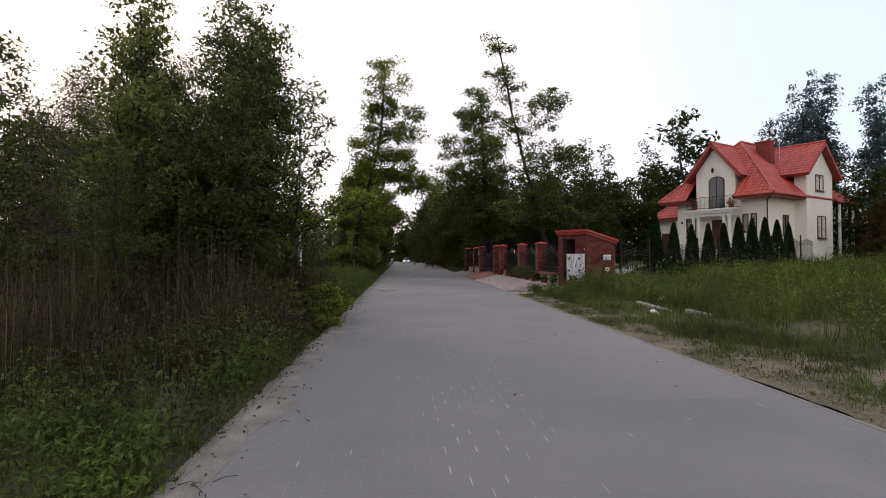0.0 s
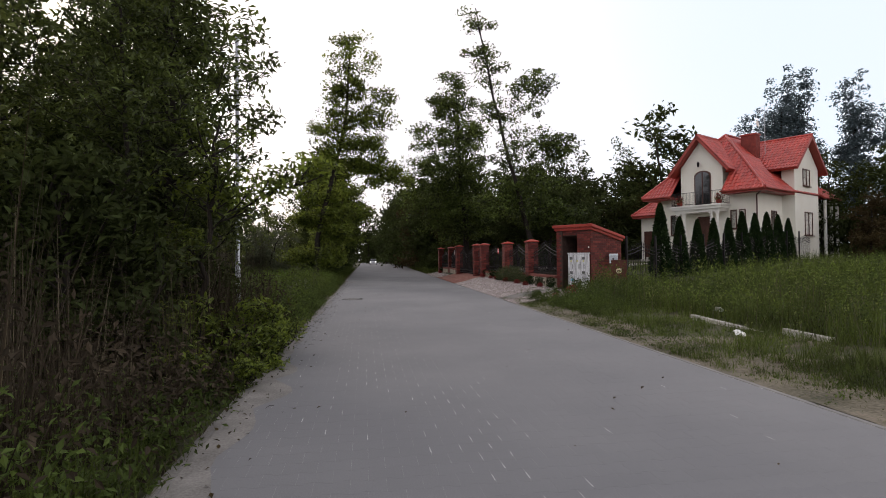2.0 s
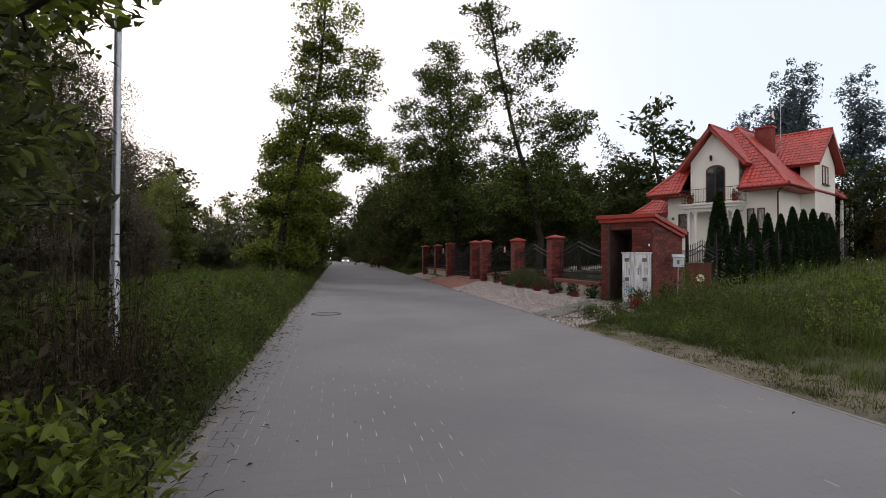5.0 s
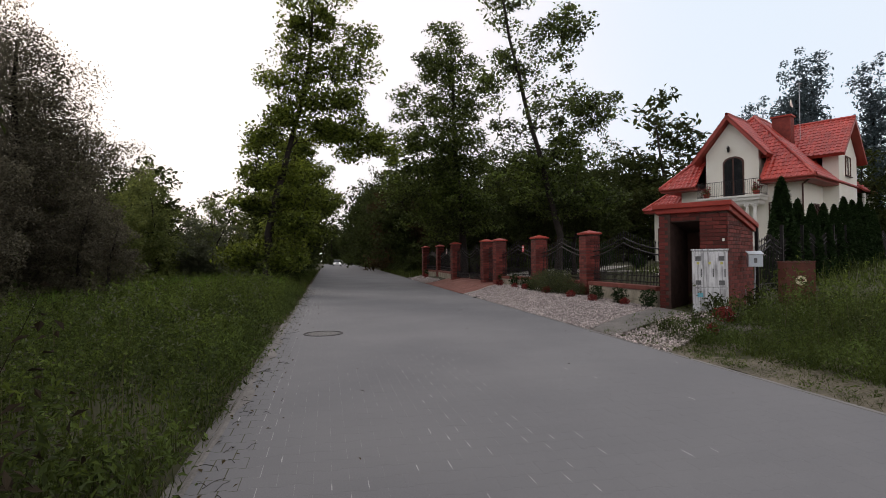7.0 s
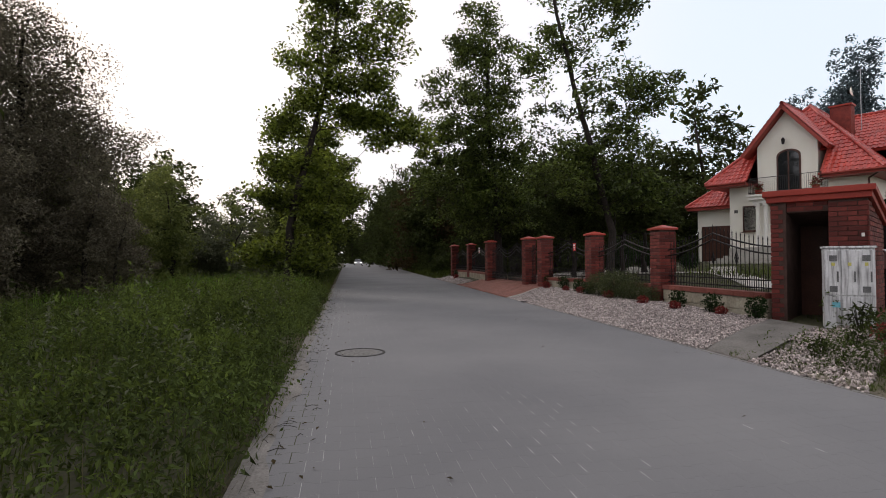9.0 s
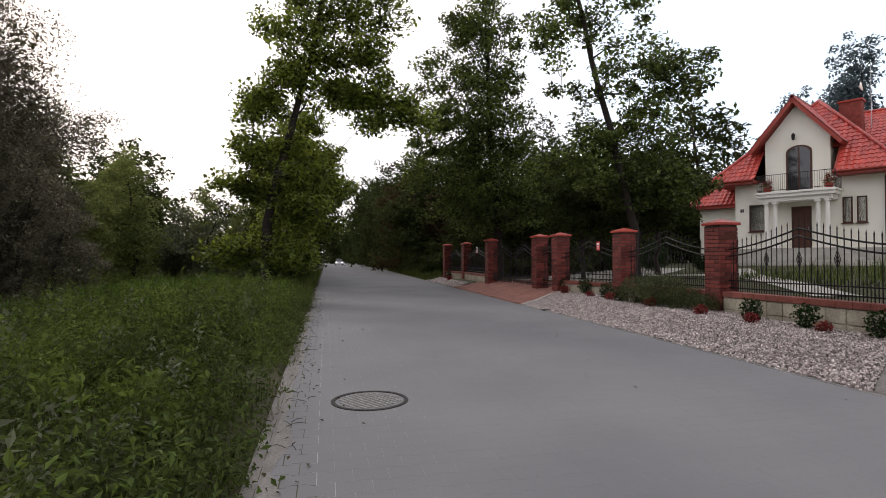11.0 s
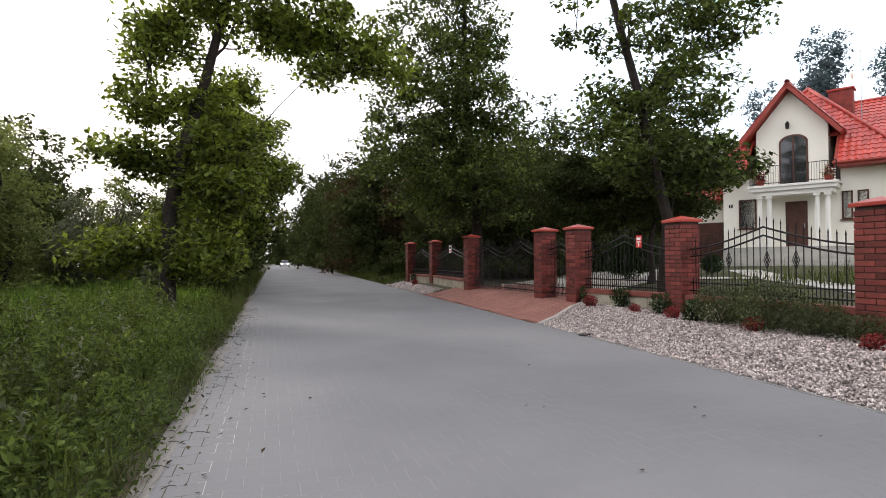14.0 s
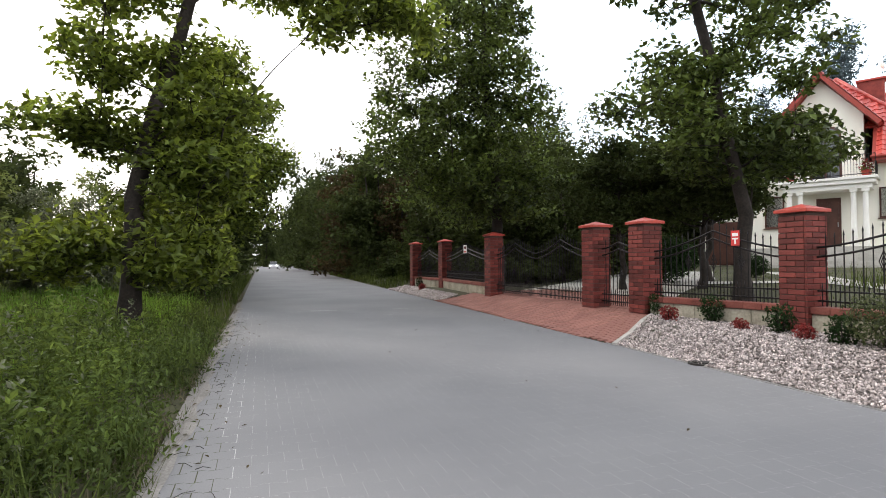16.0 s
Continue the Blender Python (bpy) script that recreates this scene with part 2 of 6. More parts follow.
def join_np(bits):
    vs, fs, n = [], [], 0
    for v, f in bits:
        vs.append(v)
        fs.append(np.asarray(f) + n)
        n += len(v)
    return np.concatenate(vs), np.concatenate(fs)


def leaves(rng, centres, size, width=0.5, flat=0.5):
    """Folded kite-shaped leaves at the centres."""
    n = len(centres)
    az = rng.uniform(0, 2 * np.pi, n)
    el = rng.normal(-0.25, flat, n)
    d = np.stack([np.cos(az) * np.cos(el), np.sin(az) * np.cos(el), np.sin(el)], 1)
    up = np.stack([rng.normal(0, flat, n), rng.normal(0, flat, n), np.ones(n)], 1)
    s = np.cross(d, up)
    s /= np.linalg.norm(s, axis=1)[:, None] + 1e-9
    nrm = np.cross(s, d)
    ln = (size * rng.uniform(0.65, 1.3, n))[:, None]
    c = np.asarray(centres)
    v = np.stack([c - d * ln * 0.5, c + s * ln * width * 0.5 + nrm * ln * 0.1, c + d * ln * 0.5 - nrm * ln * 0.06, c - s * ln * width * 0.5 + nrm * ln * 0.1], 1).reshape(-1, 3)
    f = np.arange(4 * n).reshape(n, 4)
    return v, f


def tree_meshes(name, rng, trunk, r0, blobs, clumps, per, size, leaf_mat, clump_r=0.55, sides=8, limbs=40, width=0.5, bark=None):
    """trunk: rows of points; blobs: (x, y, z, rx, ry, rz, weight), the masses of the crown."""
    t = np.asarray(trunk, float)
    s = np.linspace(0, 1, 14)
    seg = np.linspace(0, 1, len(t))
    line = np.stack([np.interp(s, seg, t[:, k]) for k in range(3)], 1)
    line[1:-1, :2] += rng.normal(0, 0.035, (12, 2))
    rad = r0 * (1.0 - 0.9 * s) + 0.012
    rad[0] *= 1.35
    stem = mesh_np(name + "_trunk", *tube(line, rad, sides), M_BARK, True)
    bits = []
    b = np.asarray(blobs, float)
    pick = rng.choice(len(b), clumps, p=b[:, 6] / b[:, 6].sum())
    d = rng.normal(0, 1, (clumps, 3))
    d /= np.linalg.norm(d, axis=1)[:, None]
    rr = rng.uniform(0, 1, clumps) ** 0.42
    c = b[pick, :3] + d * rr[:, None] * b[pick, 3:6]
    # each clump hangs on the nearest wood below it, so that limbs fork from limbs
    order = np.argsort(np.hypot(c[:, 0] - np.interp(c[:, 2], line[:, 2], line[:, 0]), c[:, 1] - np.interp(c[:, 2], line[:, 2], line[:, 1])))[::max(1, clumps // limbs)]
    nodes = [(p, r_) for p, r_ in zip(line[3:], rad[3:])]
    for i in order:
        e = c[i]
        pts = np.array([p for p, _ in nodes])
        dist = np.linalg.norm(pts - e, axis=1) + 1.6 * np.maximum(0, pts[:, 2] - e[2] + 0.25)
        a, ra = nodes[int(np.argmin(dist))]
        reach = np.linalg.norm(e - a)
        mid = a * 0.5 + e * 0.5 + np.array([0, 0, -0.1 * reach]) + rng.normal(0, 0.09 * reach, 3)
        q = np.linspace(0, 1, 6)[:, None]
        arc = a * (1 - q) ** 2 + 2 * mid * q * (1 - q) + e * q ** 2
        ra = min(max(0.012, ra * 0.6), 0.018 + 0.028 * reach)
        rr_ = np.linspace(ra, 0.006, 6)
        bits.append(tube(arc[::2] if sides < 8 else arc, rr_[::2] if sides < 8 else rr_, 4))
        nodes += [(arc[k], rr_[k]) for k in (2, 3, 4)]
    wood = mesh_np(name + "_wood", *join_np(bits), M_BARK, True)
    cr = clump_r * rng.uniform(0.6, 1.35, clumps)
    o = rng.normal(0, 1, (clumps, per, 3))
    o /= np.linalg.norm(o, axis=2)[..., None]
    o *= (rng.uniform(0, 1, (clumps, per)) ** 0.45)[..., None] * np.array([1.1, 1.1, 0.7])
    centres = (c[:, None] + o * cr[:, None, None]).reshape(-1, 3)
    centres = centres[centres[:, 2] > 0.05]
    crown = mesh_np(name + "_crown", *leaves(rng, centres, size, width), leaf_mat)
    return stem, wood, crown


def ground_tree(name, meshes, at, label, category="tree", group="", scale=1.0, turn=0.0):
    x, y = at
    ob = thing(name, pose(x, y, land(x, y) - 0.05, 0, 0, turn), label, category, group)
    ob.scale = (scale, scale, scale)
    part("trunk", meshes[0], None, ob)
    if len(meshes) == 3:
        tagged(part("branchwork", meshes[1], None, ob), kind="stuff")
    part("crown", meshes[-1], None, ob)
    return ob


# ---- the lie of the land ----
def road_l(y):
    return -1.30 - 0.0765 * y


def road_r(y):
    return 3.22 - 0.041 * y


def step(a, b, v):
    """A smooth step from 0 at a to 1 at b."""
    q = min(1.0, max(0.0, (v - a) / (b - a)))
    return q * q * (3 - 2 * q)


def land(x, y):
    """Height of the ground."""
    n = 0.05 * noise.noise((x * 0.35, y * 0.35, 0)) + 0.15 * noise.noise((x * 0.05, y * 0.05, 3.0))
    dl, dr = road_l(y) - x, x - road_r(y)
    if dr > 0:
        field = 0.10 * step(0, 2.2, dr) + 0.055 * max(0.0, dr - 2.0)
        yard = (0.13 + 0.17 * step(20, 34, y)) * step(0, 1.7, dr) + 0.036 * max(0.0, dr - 1.7)
        k = step(17.6, 20.4, y)
        return min(0.95, field * (1 - k) + yard * k) - 0.03 + n * step(1.5, 8.0, dr) * 0.5
    if dl > 0:
        return -0.04 + 0.05 * step(0, 1.0, dl) + n * step(0.3, 4.0, dl)
    return -0.12


xs = np.unique(np.concatenate([np.arange(-14, 14.01, 0.4), -14 - np.geomspace(0.8, 500, 34), 14 + np.geomspace(0.8, 500, 34)]))
ys = np.unique(np.concatenate([np.arange(-4, 52.01, 0.5), -4 - np.geomspace(1, 120, 12), 52 + np.geomspace(1, 700, 34)]))
gv = [(x, y, land(x, y)) for y in ys for x in xs]
nx = len(xs)
gi, gj = np.meshgrid(np.arange(len(ys) - 1), np.arange(nx - 1), indexing="ij")
gf = np.stack([gi * nx + gj, gi * nx + gj + 1, (gi + 1) * nx + gj + 1, (gi + 1) * nx + gj], -1).reshape(-1, 4)
ground = tagged(new("ground", mesh_np("ground", gv, gf, M_SOIL, True)), "dark meadow soil under grass on both sides of the road", "ground", kind="structure")

# road: a bed of sand with paving on it
def strip(name, y0, y1, z, material, edge, nseg, depth):
    bm = bmesh.new()
    rows = []
    for i in range(nseg + 1):
        y = y0 + (y1 - y0) * i / nseg
        a, b = road_l(y) - edge, road_r(y) + edge
        rows.append([bm.verts.new(p) for p in ((a, y, z - depth), (a, y, z), (b, y, z), (b, y, z - depth))])
    for p, q in zip(rows, rows[1:]):
        for k in range(3):
            bm.faces.new((p[k], p[k + 1], q[k + 1], q[k]))
    bm.normal_update()
    return bm


road = thing("road", Matrix(), "grey concrete block paved lane with sandy joints", "road", kind="structure")
part("sand_bed", strip("sand_bed", -20, 36, -0.0003, M_SAND, 0.0, 28, 0.1), M_SAND, road, "pale sand between the paving blocks")
part("far_paving", strip("far_paving", 36, 500, 0.0, M_ASPH, 0.0, 60, 0.1), M_ASPH, road)


def behaton():
    """Outline of an interlocking paving block, 0.2 m across the lane."""
    w, a = 0.0825, 0.011
    top = [(-0.1, w + a), (-0.058, w + a), (-0.042, w - a), (0.042, w - a), (0.058, w + a), (0.1, w + a)]
    return np.array(top + [(x, -y) for x, y in reversed(top)])


# ---- the house ----
HOUSE = pose(25.2, 39.83, 1.58, 0, 0, -56.25)
house = thing("house", HOUSE, "cream rendered house with red tile roof and columned balcony", "house")


def tiles_on(o, s_dir, t_dir, outline, keep=None, w=0.29, rise=0.36):
    """Pantiles over a roof slope: o is its corner, s_dir runs along the eave, t_dir up the slope; outline in (s, t)."""
    o, s_dir, t_dir = Vector(o), Vector(s_dir).normalized(), Vector(t_dir).normalized()
    nrm = s_dir.cross(t_dir)
    if nrm.z < 0:
        nrm = -nrm
    ol = [Vector((a, b)) for a, b in outline]

    def inside(a, b):
        c = False
        for p, q in zip(ol, ol[1:] + ol[:1]):
            if (p.y > b) != (q.y > b) and a < (q.x - p.x) * (b - p.y) / (q.y - p.y) + p.x:
                c = not c
        return c
    sm, tm = max(p.x for p in ol), max(p.y for p in ol)
    s0 = min(p.x for p in ol)
    bits = []
    prof = [(0.0, 0.012), (0.12, 0.0), (0.35, 0.0), (0.55, 0.035), (0.75, 0.052), (0.92, 0.03), (1.02, 0.012)]
    t = 0.0
    while t < tm:
        s = s0
        while s < sm:
            if inside(s + w / 2, t + rise / 2):
                v = []
                for b, lift in ((t - 0.02, 0.045), (t + rise, 0.012)):
                    for q, h in prof:
                        v.append(o + s_dir * (s + q * w) + t_dir * b + nrm * (h + lift))
                for q, h in prof:
                    v.append(o + s_dir * (s + q * w) + t_dir * (t - 0.02) + nrm * (h + 0.012))
                k = len(prof)
                f = [(i, i + 1, k + i + 1, k + i) for i in range(k - 1)] + [(2 * k + i, 2 * k + i + 1, i + 1, i) for i in range(k - 1)]
                bits.append((np.array(v), np.array(f)))
            s += w
        t += rise
    return join_np(bits)


def slope(name, eave_a, eave_b, top, outline, parent, thick=0.1):
    """A roof slope: a deck under rows of tiles. outline in (s, t) from eave_a."""
    a, b, c = Vector(eave_a), Vector(eave_b), Vector(top)
    s_dir = (b - a).normalized()
    up = (c - a) - s_dir * (c - a).dot(s_dir)
    t_dir = up.normalized()
    nrm = s_dir.cross(t_dir)
    nrm = nrm if nrm.z > 0 else -nrm
    bm = bmesh.new()
    hi = [bm.verts.new(a + s_dir * p + t_dir * q) for p, q in outline]
    lo = [bm.verts.new(v.co - nrm * thick) for v in hi]
    bm.faces.new(hi)
    bm.faces.new(lo[::-1])
    for i in range(len(hi)):
        j = (i + 1) % len(hi)
        bm.faces.new((hi[i], lo[i], lo[j], hi[j]))
    bmesh.ops.recalc_face_normals(bm, faces=bm.faces)
    deck = part("roof", bm, M_FASCIA, parent)
    v, f = tiles_on(a, s_dir, t_dir, outline)
    tagged(part("tiles", mesh_np("tiles", v, f, M_TILE, False), None, deck), "glazed red interlocking roof tiles", kind="stuff")
    return deck


def hip_cap(a, b, parent):
    a, b = Vector(a), Vector(b)
    n = int((b - a).length / 0.36)
    bits = []
    for i in range(n):
        p, q = a.lerp(b, i / n), a.lerp(b, (i + 1.12) / n)
        bits.append(tube([p, p.lerp(q, 0.5), q], [0.115, 0.105, 0.09], 8))
    v, f = join_np(bits)
    part("ridge_tiles", mesh_np("ridge_tiles", v, f, M_TILE, True), None, parent)


def window(parent, m, w, h, panes=1, sill=True):
    """A framed window standing on m; x across, z up, looking to -y."""
    bm = bmesh.new()
    fr = 0.07
    for x0, x1, z0, z1 in ((0, w, 0, fr), (0, w, h - fr, h), (0, fr, fr, h - fr), (w - fr, w, fr, h - fr)):
        box(bm, x0, x1, -0.03, 0.06, z0, z1, 0.008)
    for k in range(1, panes):
        box(bm, w * k / panes - 0.035, w * k / panes + 0.035, -0.03, 0.06, fr, h - fr)
    win = part("window", bm, M_BROWN, parent, "dark brown framed window", at=m)
    part("pane", boxed(fr, w - fr, 0.02, 0.035, fr, h - fr), M_GLASS, win, "dark reflecting glass")
    if sill:
        part("sill", boxed(-0.06, w + 0.06, -0.12, 0.02, -0.06, -0.004, 0.01), M_BROWN, win)
    return win


M_GLASS = mat("window_glass", (0.012, 0.013, 0.015), (0.02, 0.021, 0.024), 2, 0.04, 0, 10, spec=0.9)

GX0, GX1, GC = -5.75, -2.42, -4.12    # front gable
HX, EZ, RZ = -7.5, 4.5, 9.6           # left wall, eave, ridge
RX0, RX1, RY0, RY1 = -8.6, 0.95, -1.1, 11.0   # roof edges
HW = (RX1 - RX0) / 2
RX = (RX0 + RX1) / 2
OH = -RY0
KS = (RZ - EZ) / HW
# walls, hollow boxes with their own thickness
for dims in ((HX, GX0, 0, 0.35, 0.3, 4.35), (GX1, 0, 0, 0.35, 0.3, 4.35), (GX0, GX1, 0, 0.35, 0.3, 6.4), (-0.35, 0, 0.35, 10.4, 0.3, 4.35),
             (HX, HX + 0.35, 0.35, 10.4, 0.3, 4.35), (HX + 0.35, -0.35, 10.05, 10.4, 0.3, 4.35)):
    part("wall", boxed(*dims), M_WALL, house)
bm = bmesh.new()     # the gable's pointed top and its cheeks
gz = 8.75
hi = [(GX0, 0.0, 6.4), (GX1, 0.0, 6.4), (GX1, 0.0, 6.75), (GC, 0.0, gz), (GX0, 0.0, 6.75)]
fa = poly(bm, hi)
ex = bmesh.ops.extrude_face_region(bm, geom=[fa])
for v in ex["geom"]:
    if isinstance(v, bmesh.types.BMVert):
        v.co.y += 0.3
box(bm, GX0, GX0 + 0.25, 0.352, 3.0, 4.36, 6.6)
box(bm, GX1 - 0.25, GX1, 0.352, 3.0, 4.36, 6.6)
bmesh.ops.recalc_face_normals(bm, faces=bm.faces)
part("gable", bm, M_WALL, house)
part("plinth", boxed(HX - 0.05, 0.05, -0.05, 10.45, -1.4, 0.3, 0.01), M_CONC, house, "grey plinth")
# side gable, standing out from the wall
bm = bmesh.new()
S0, S1, SC, SX = 4.45, 9.3, 6.85, 0.9
box(bm, 0.0, SX, S0, S1, -1.4, 6.6)
fa = poly(bm, [(SX, S0, 6.6), (SX, S1, 6.6), (SX, SC, 8.75)])
ex = bmesh.ops.extrude_face_region(bm, geom=[fa])
for v in ex["geom"]:
    if isinstance(v, bmesh.types.BMVert):
        v.co.x -= 0.3
bmesh.ops.recalc_face_normals(bm, faces=bm.faces)
part("side_gable", bm, M_WALL, house)
# main roof
KL = math.hypot(1, KS)
W, LN = RX1 - RX0, RY1 - RY0
nl, nr = GX0 - 0.35 - RX0, GX1 + 0.35 - RX0
cut = (OH + 0.45) * KL
RA, RB = RY0 + HW, RY1 - HW      # ridge ends
slope("front", (RX0, RY0, EZ), (RX1, RY0, EZ), (RX, RA, RZ), [(0, 0), (nl, 0), (nl, cut), (nr, cut), (nr, 0), (W, 0), (HW, HW * KL)], house)
slope("right", (RX1, RY0, EZ), (RX1, RY1, EZ), (RX, RA, RZ), [(0, 0), (LN, 0), (LN - HW, HW * KL), (HW, HW * KL)], house)
slope("left", (RX0, RY1, EZ), (RX0, RY0, EZ), (RX, RB, RZ), [(0, 0), (LN, 0), (LN - HW, HW * KL), (HW, HW * KL)], house)
slope("back", (RX1, RY1, EZ), (RX0, RY1, EZ), (RX, RB, RZ), [(0, 0), (W, 0), (HW, HW * KL)], house)
for a, b in (((RX1, RY0, EZ + 0.06), (RX, RA, RZ + 0.06)), ((RX0, RY0, EZ + 0.06), (RX, RA, RZ + 0.06)), ((RX1, RY1, EZ + 0.06), (RX, RB, RZ + 0.06)), ((RX, RA, RZ + 0.07), (RX, RB, RZ + 0.07))):
    hip_cap(a, b, house)
# boxed eaves and gutters
bm = bmesh.new()
for x0, x1, y0, y1 in ((RX0 + 0.05, GX0 - 0.35, RY0 + 0.03, 0.0), (GX1 + 0.35, RX1 - 0.05, RY0 + 0.03, 0.0), (0.0, RX1 - 0.05, 0.0, S0 - 0.02), (0.0, RX1 - 0.05, S1 + 0.02, RY1 - 0.05), (RX0 + 0.05, HX, 0.0, RY1 - 0.05)):
    box(bm, x0, x1, y0, y1, EZ - 0.22, EZ - 0.04)
part("soffit", bm, M_FASCIA, house, "dark red boxed eaves")
for a, b in (((GX1 + 0.3, RY0 - 0.04, EZ - 0.04), (RX1 + 0.04, RY0 - 0.04, EZ - 0.04)), ((RX1 + 0.06, RY0, EZ - 0.04), (RX1 + 0.06, S0 - 0.3, EZ - 0.04)), ((RX0, RY0 - 0.04, EZ - 0.04), (GX0 - 0.3, RY0 - 0.04, EZ - 0.04))):
    part("gutter", rod(bmesh.new(), a, b, 0.07), M_FASCIA, house)
bm = bmesh.new()
rod(bm, (0.03, -0.1, -0.6), (0.03, -0.1, 4.1), 0.05)
rod(bm, (0.03, -0.1, 4.1), (0.8, -0.95, 4.4), 0.05)
part("downpipe", bm, M_BROWN, house, "dark brown downpipe")


def gable_roof(axis, c, half, eave, apex, front, rear, parent):
    """Two slopes over a gable; axis 'y' runs into the house from y = front, axis 'x' from x = front."""
    for sgn in (-1, 1):
        if axis == "y":
            a, b, t = (c + sgn * half, front, eave), (c + sgn * half, rear, eave), (c, front, apex)
        else:
            a, b, t = (front, c + sgn * half, eave), (rear, c + sgn * half, eave), (front, c, apex)
        ln = (Vector(b) - Vector(a)).length
        ht = math.hypot(half, apex - eave)
        slope("gable", a, b, t, [(0, 0), (ln, 0), (ln, ht), (0, ht)], parent, 0.2)
    a, b = ((c, front, apex + 0.05), (c, rear, apex + 0.05)) if axis == "y" else ((front, c, apex + 0.05), (rear, c, apex + 0.05))
    hip_cap(a, b, parent)


gable_roof("y", GC, 2.42, 6.2, 9.12, -0.6, 3.6, house)
gable_roof("x", SC, 3.25, 6.3, 9.1, SX + 0.5, -3.4, house)
# chimney
bm = boxed(-2.95, -1.8, 4.4, 5.2, 6.3, 9.45, 0.01)
chim = part("chimney", bm, M_BRICK, house, "red brick chimney")
part("chimney_cap", boxed(-3.03, -1.72, 4.32, 5.28, 9.45, 9.56, 0.02), M_COPING, chim)
bm = bmesh.new()
rod(bm, (-1.5, 5.4, 6.6), (-1.5, 5.4, 11.9), 0.02)
rod(bm, (-1.7, 5.4, 11.8), (-1.3, 5.4, 11.8), 0.01)
mast = part("antenna_mast", bm, M_STEEL, house)
bm = bmesh.new()
bmesh.ops.create_uvsphere(bm, u_segments=18, v_segments=8, radius=0.45)
for v in list(bm.verts):
    if v.co.z > -0.27:
        bm.verts.remove(v)
bmesh.ops.transform(bm, matrix=pose(-1.58, 5.2, 10.5, 80, 0, 100), verts=bm.verts)
part("satellite_dish", bm, M_WHITE, mast)
# windows and doors
window(house, pose(-1.89, -0.02, 1.67), 0.46, 1.45)
window(house, pose(-1.24, -0.02, 1.67), 0.46, 1.45)
window(house, pose(-6.68, -0.02, 1.36), 0.9, 1.66)
window(house, pose(0.02, 2.4, 1.35, 0, 0, 90), 0.95, 1.7, 2)
window(house, pose(SX + 0.02, 6.3, 1.2, 0, 0, 90), 1.6, 1.85, 2)
window(house, pose(SX + 0.02, 6.05, 5.1, 0, 0, 90), 1.45, 1.35, 2)
front_door = part("front_door", boxed(-4.38, -3.37, -0.05, 0.03, 0.32, 2.75, 0.01), M_BROWN, house, "dark brown panelled front door")
part("handle", rod(bmesh.new(), (-3.5, -0.09, 1.3), (-3.5, -0.09, 1.55), 0.015), M_STEEL, front_door)
for x0 in (-4.28, -3.84):
    part("panel", boxed(x0, x0 + 0.38, -0.075, -0.04, 0.6, 2.5, 0.015), M_BROWN, front_door)


def arch_outline(x0, x1, z0, z1, n=12):
    r = (x1 - x0) / 2
    h = 0.42
    return [(x0, z0), (x1, z0)] + [(x0 + r + r * math.cos(math.pi * i / n), z1 - h + h * math.sin(math.pi * i / n)) for i in range(n + 1)]


def arch(x0, x1, z0, z1, y0, y1):
    bm = bmesh.new()
    f = poly(bm, [(x, y0, z) for x, z in arch_outline(x0, x1, z0, z1)])
    ex = bmesh.ops.extrude_face_region(bm, geom=[f])
    for v in ex["geom"]:
        if isinstance(v, bmesh.types.BMVert):
            v.co.y = y1
    bmesh.ops.recalc_face_normals(bm, faces=bm.faces)
    return bm


bd = part("balcony_door", arch(-4.64, -3.3, 3.62, 6.38, -0.03, 0.0), M_BROWN, house, "arched dark brown balcony door")
part("pane", arch(-4.54, -3.4, 3.72, 6.28, -0.045, -0.031), M_GLASS, bd, "reflecting glass")
part("glazing_bar", boxed(-4.01, -3.93, -0.06, -0.046, 3.72, 6.24), M_BROWN, bd)
bm = bmesh.new()
rod(bm, (-4.2, -0.02, 6.95), (-4.2, -0.2, 7.0), 0.02)
rod(bm, (-4.2, -0.2, 6.68), (-4.2, -0.2, 6.98), 0.07, 0.11)
rod(bm, (-4.2, -0.2, 6.98), (-4.2, -0.2, 7.12), 0.11, 0.01)
part("wall_lantern", bm, M_IRON, house, "black wall lantern")
# porch and balcony
BX0, BX1, BY, BZ = -5.86, -1.83, -1.56, 3.57
bm = boxed(BX0 + 0.1, BX1 - 0.1, BY + 0.1, 0.0, BZ - 0.32, BZ - 0.12, 0.015)
box(bm, BX0, BX1, BY, 0.0, BZ - 0.12, BZ, 0.02)
box(bm, BX0 + 0.25, BX1 - 0.25, BY + 0.25, 0.0, BZ - 0.56, BZ - 0.32, 0.01)
balcony = part("balcony", bm, M_WHITE, house, "white moulded balcony slab")
for x in (BX0 + 0.5, BX0 + 0.95, BX1 - 0.95, BX1 - 0.5):
    bm = bmesh.new()
    rod(bm, (x, -1.13, 0.4), (x, -1.13, BZ - 0.6), 0.125, 0.105, 16)
    box(bm, x - 0.16, x + 0.16, -1.29, -0.97, 0.3, 0.44, 0.02)
    box(bm, x - 0.15, x + 0.15, -1.28, -0.98, BZ - 0.7, BZ - 0.56, 0.02)
    part("column", bm, M_WHITE, house, "round white porch column")
bm = bmesh.new()
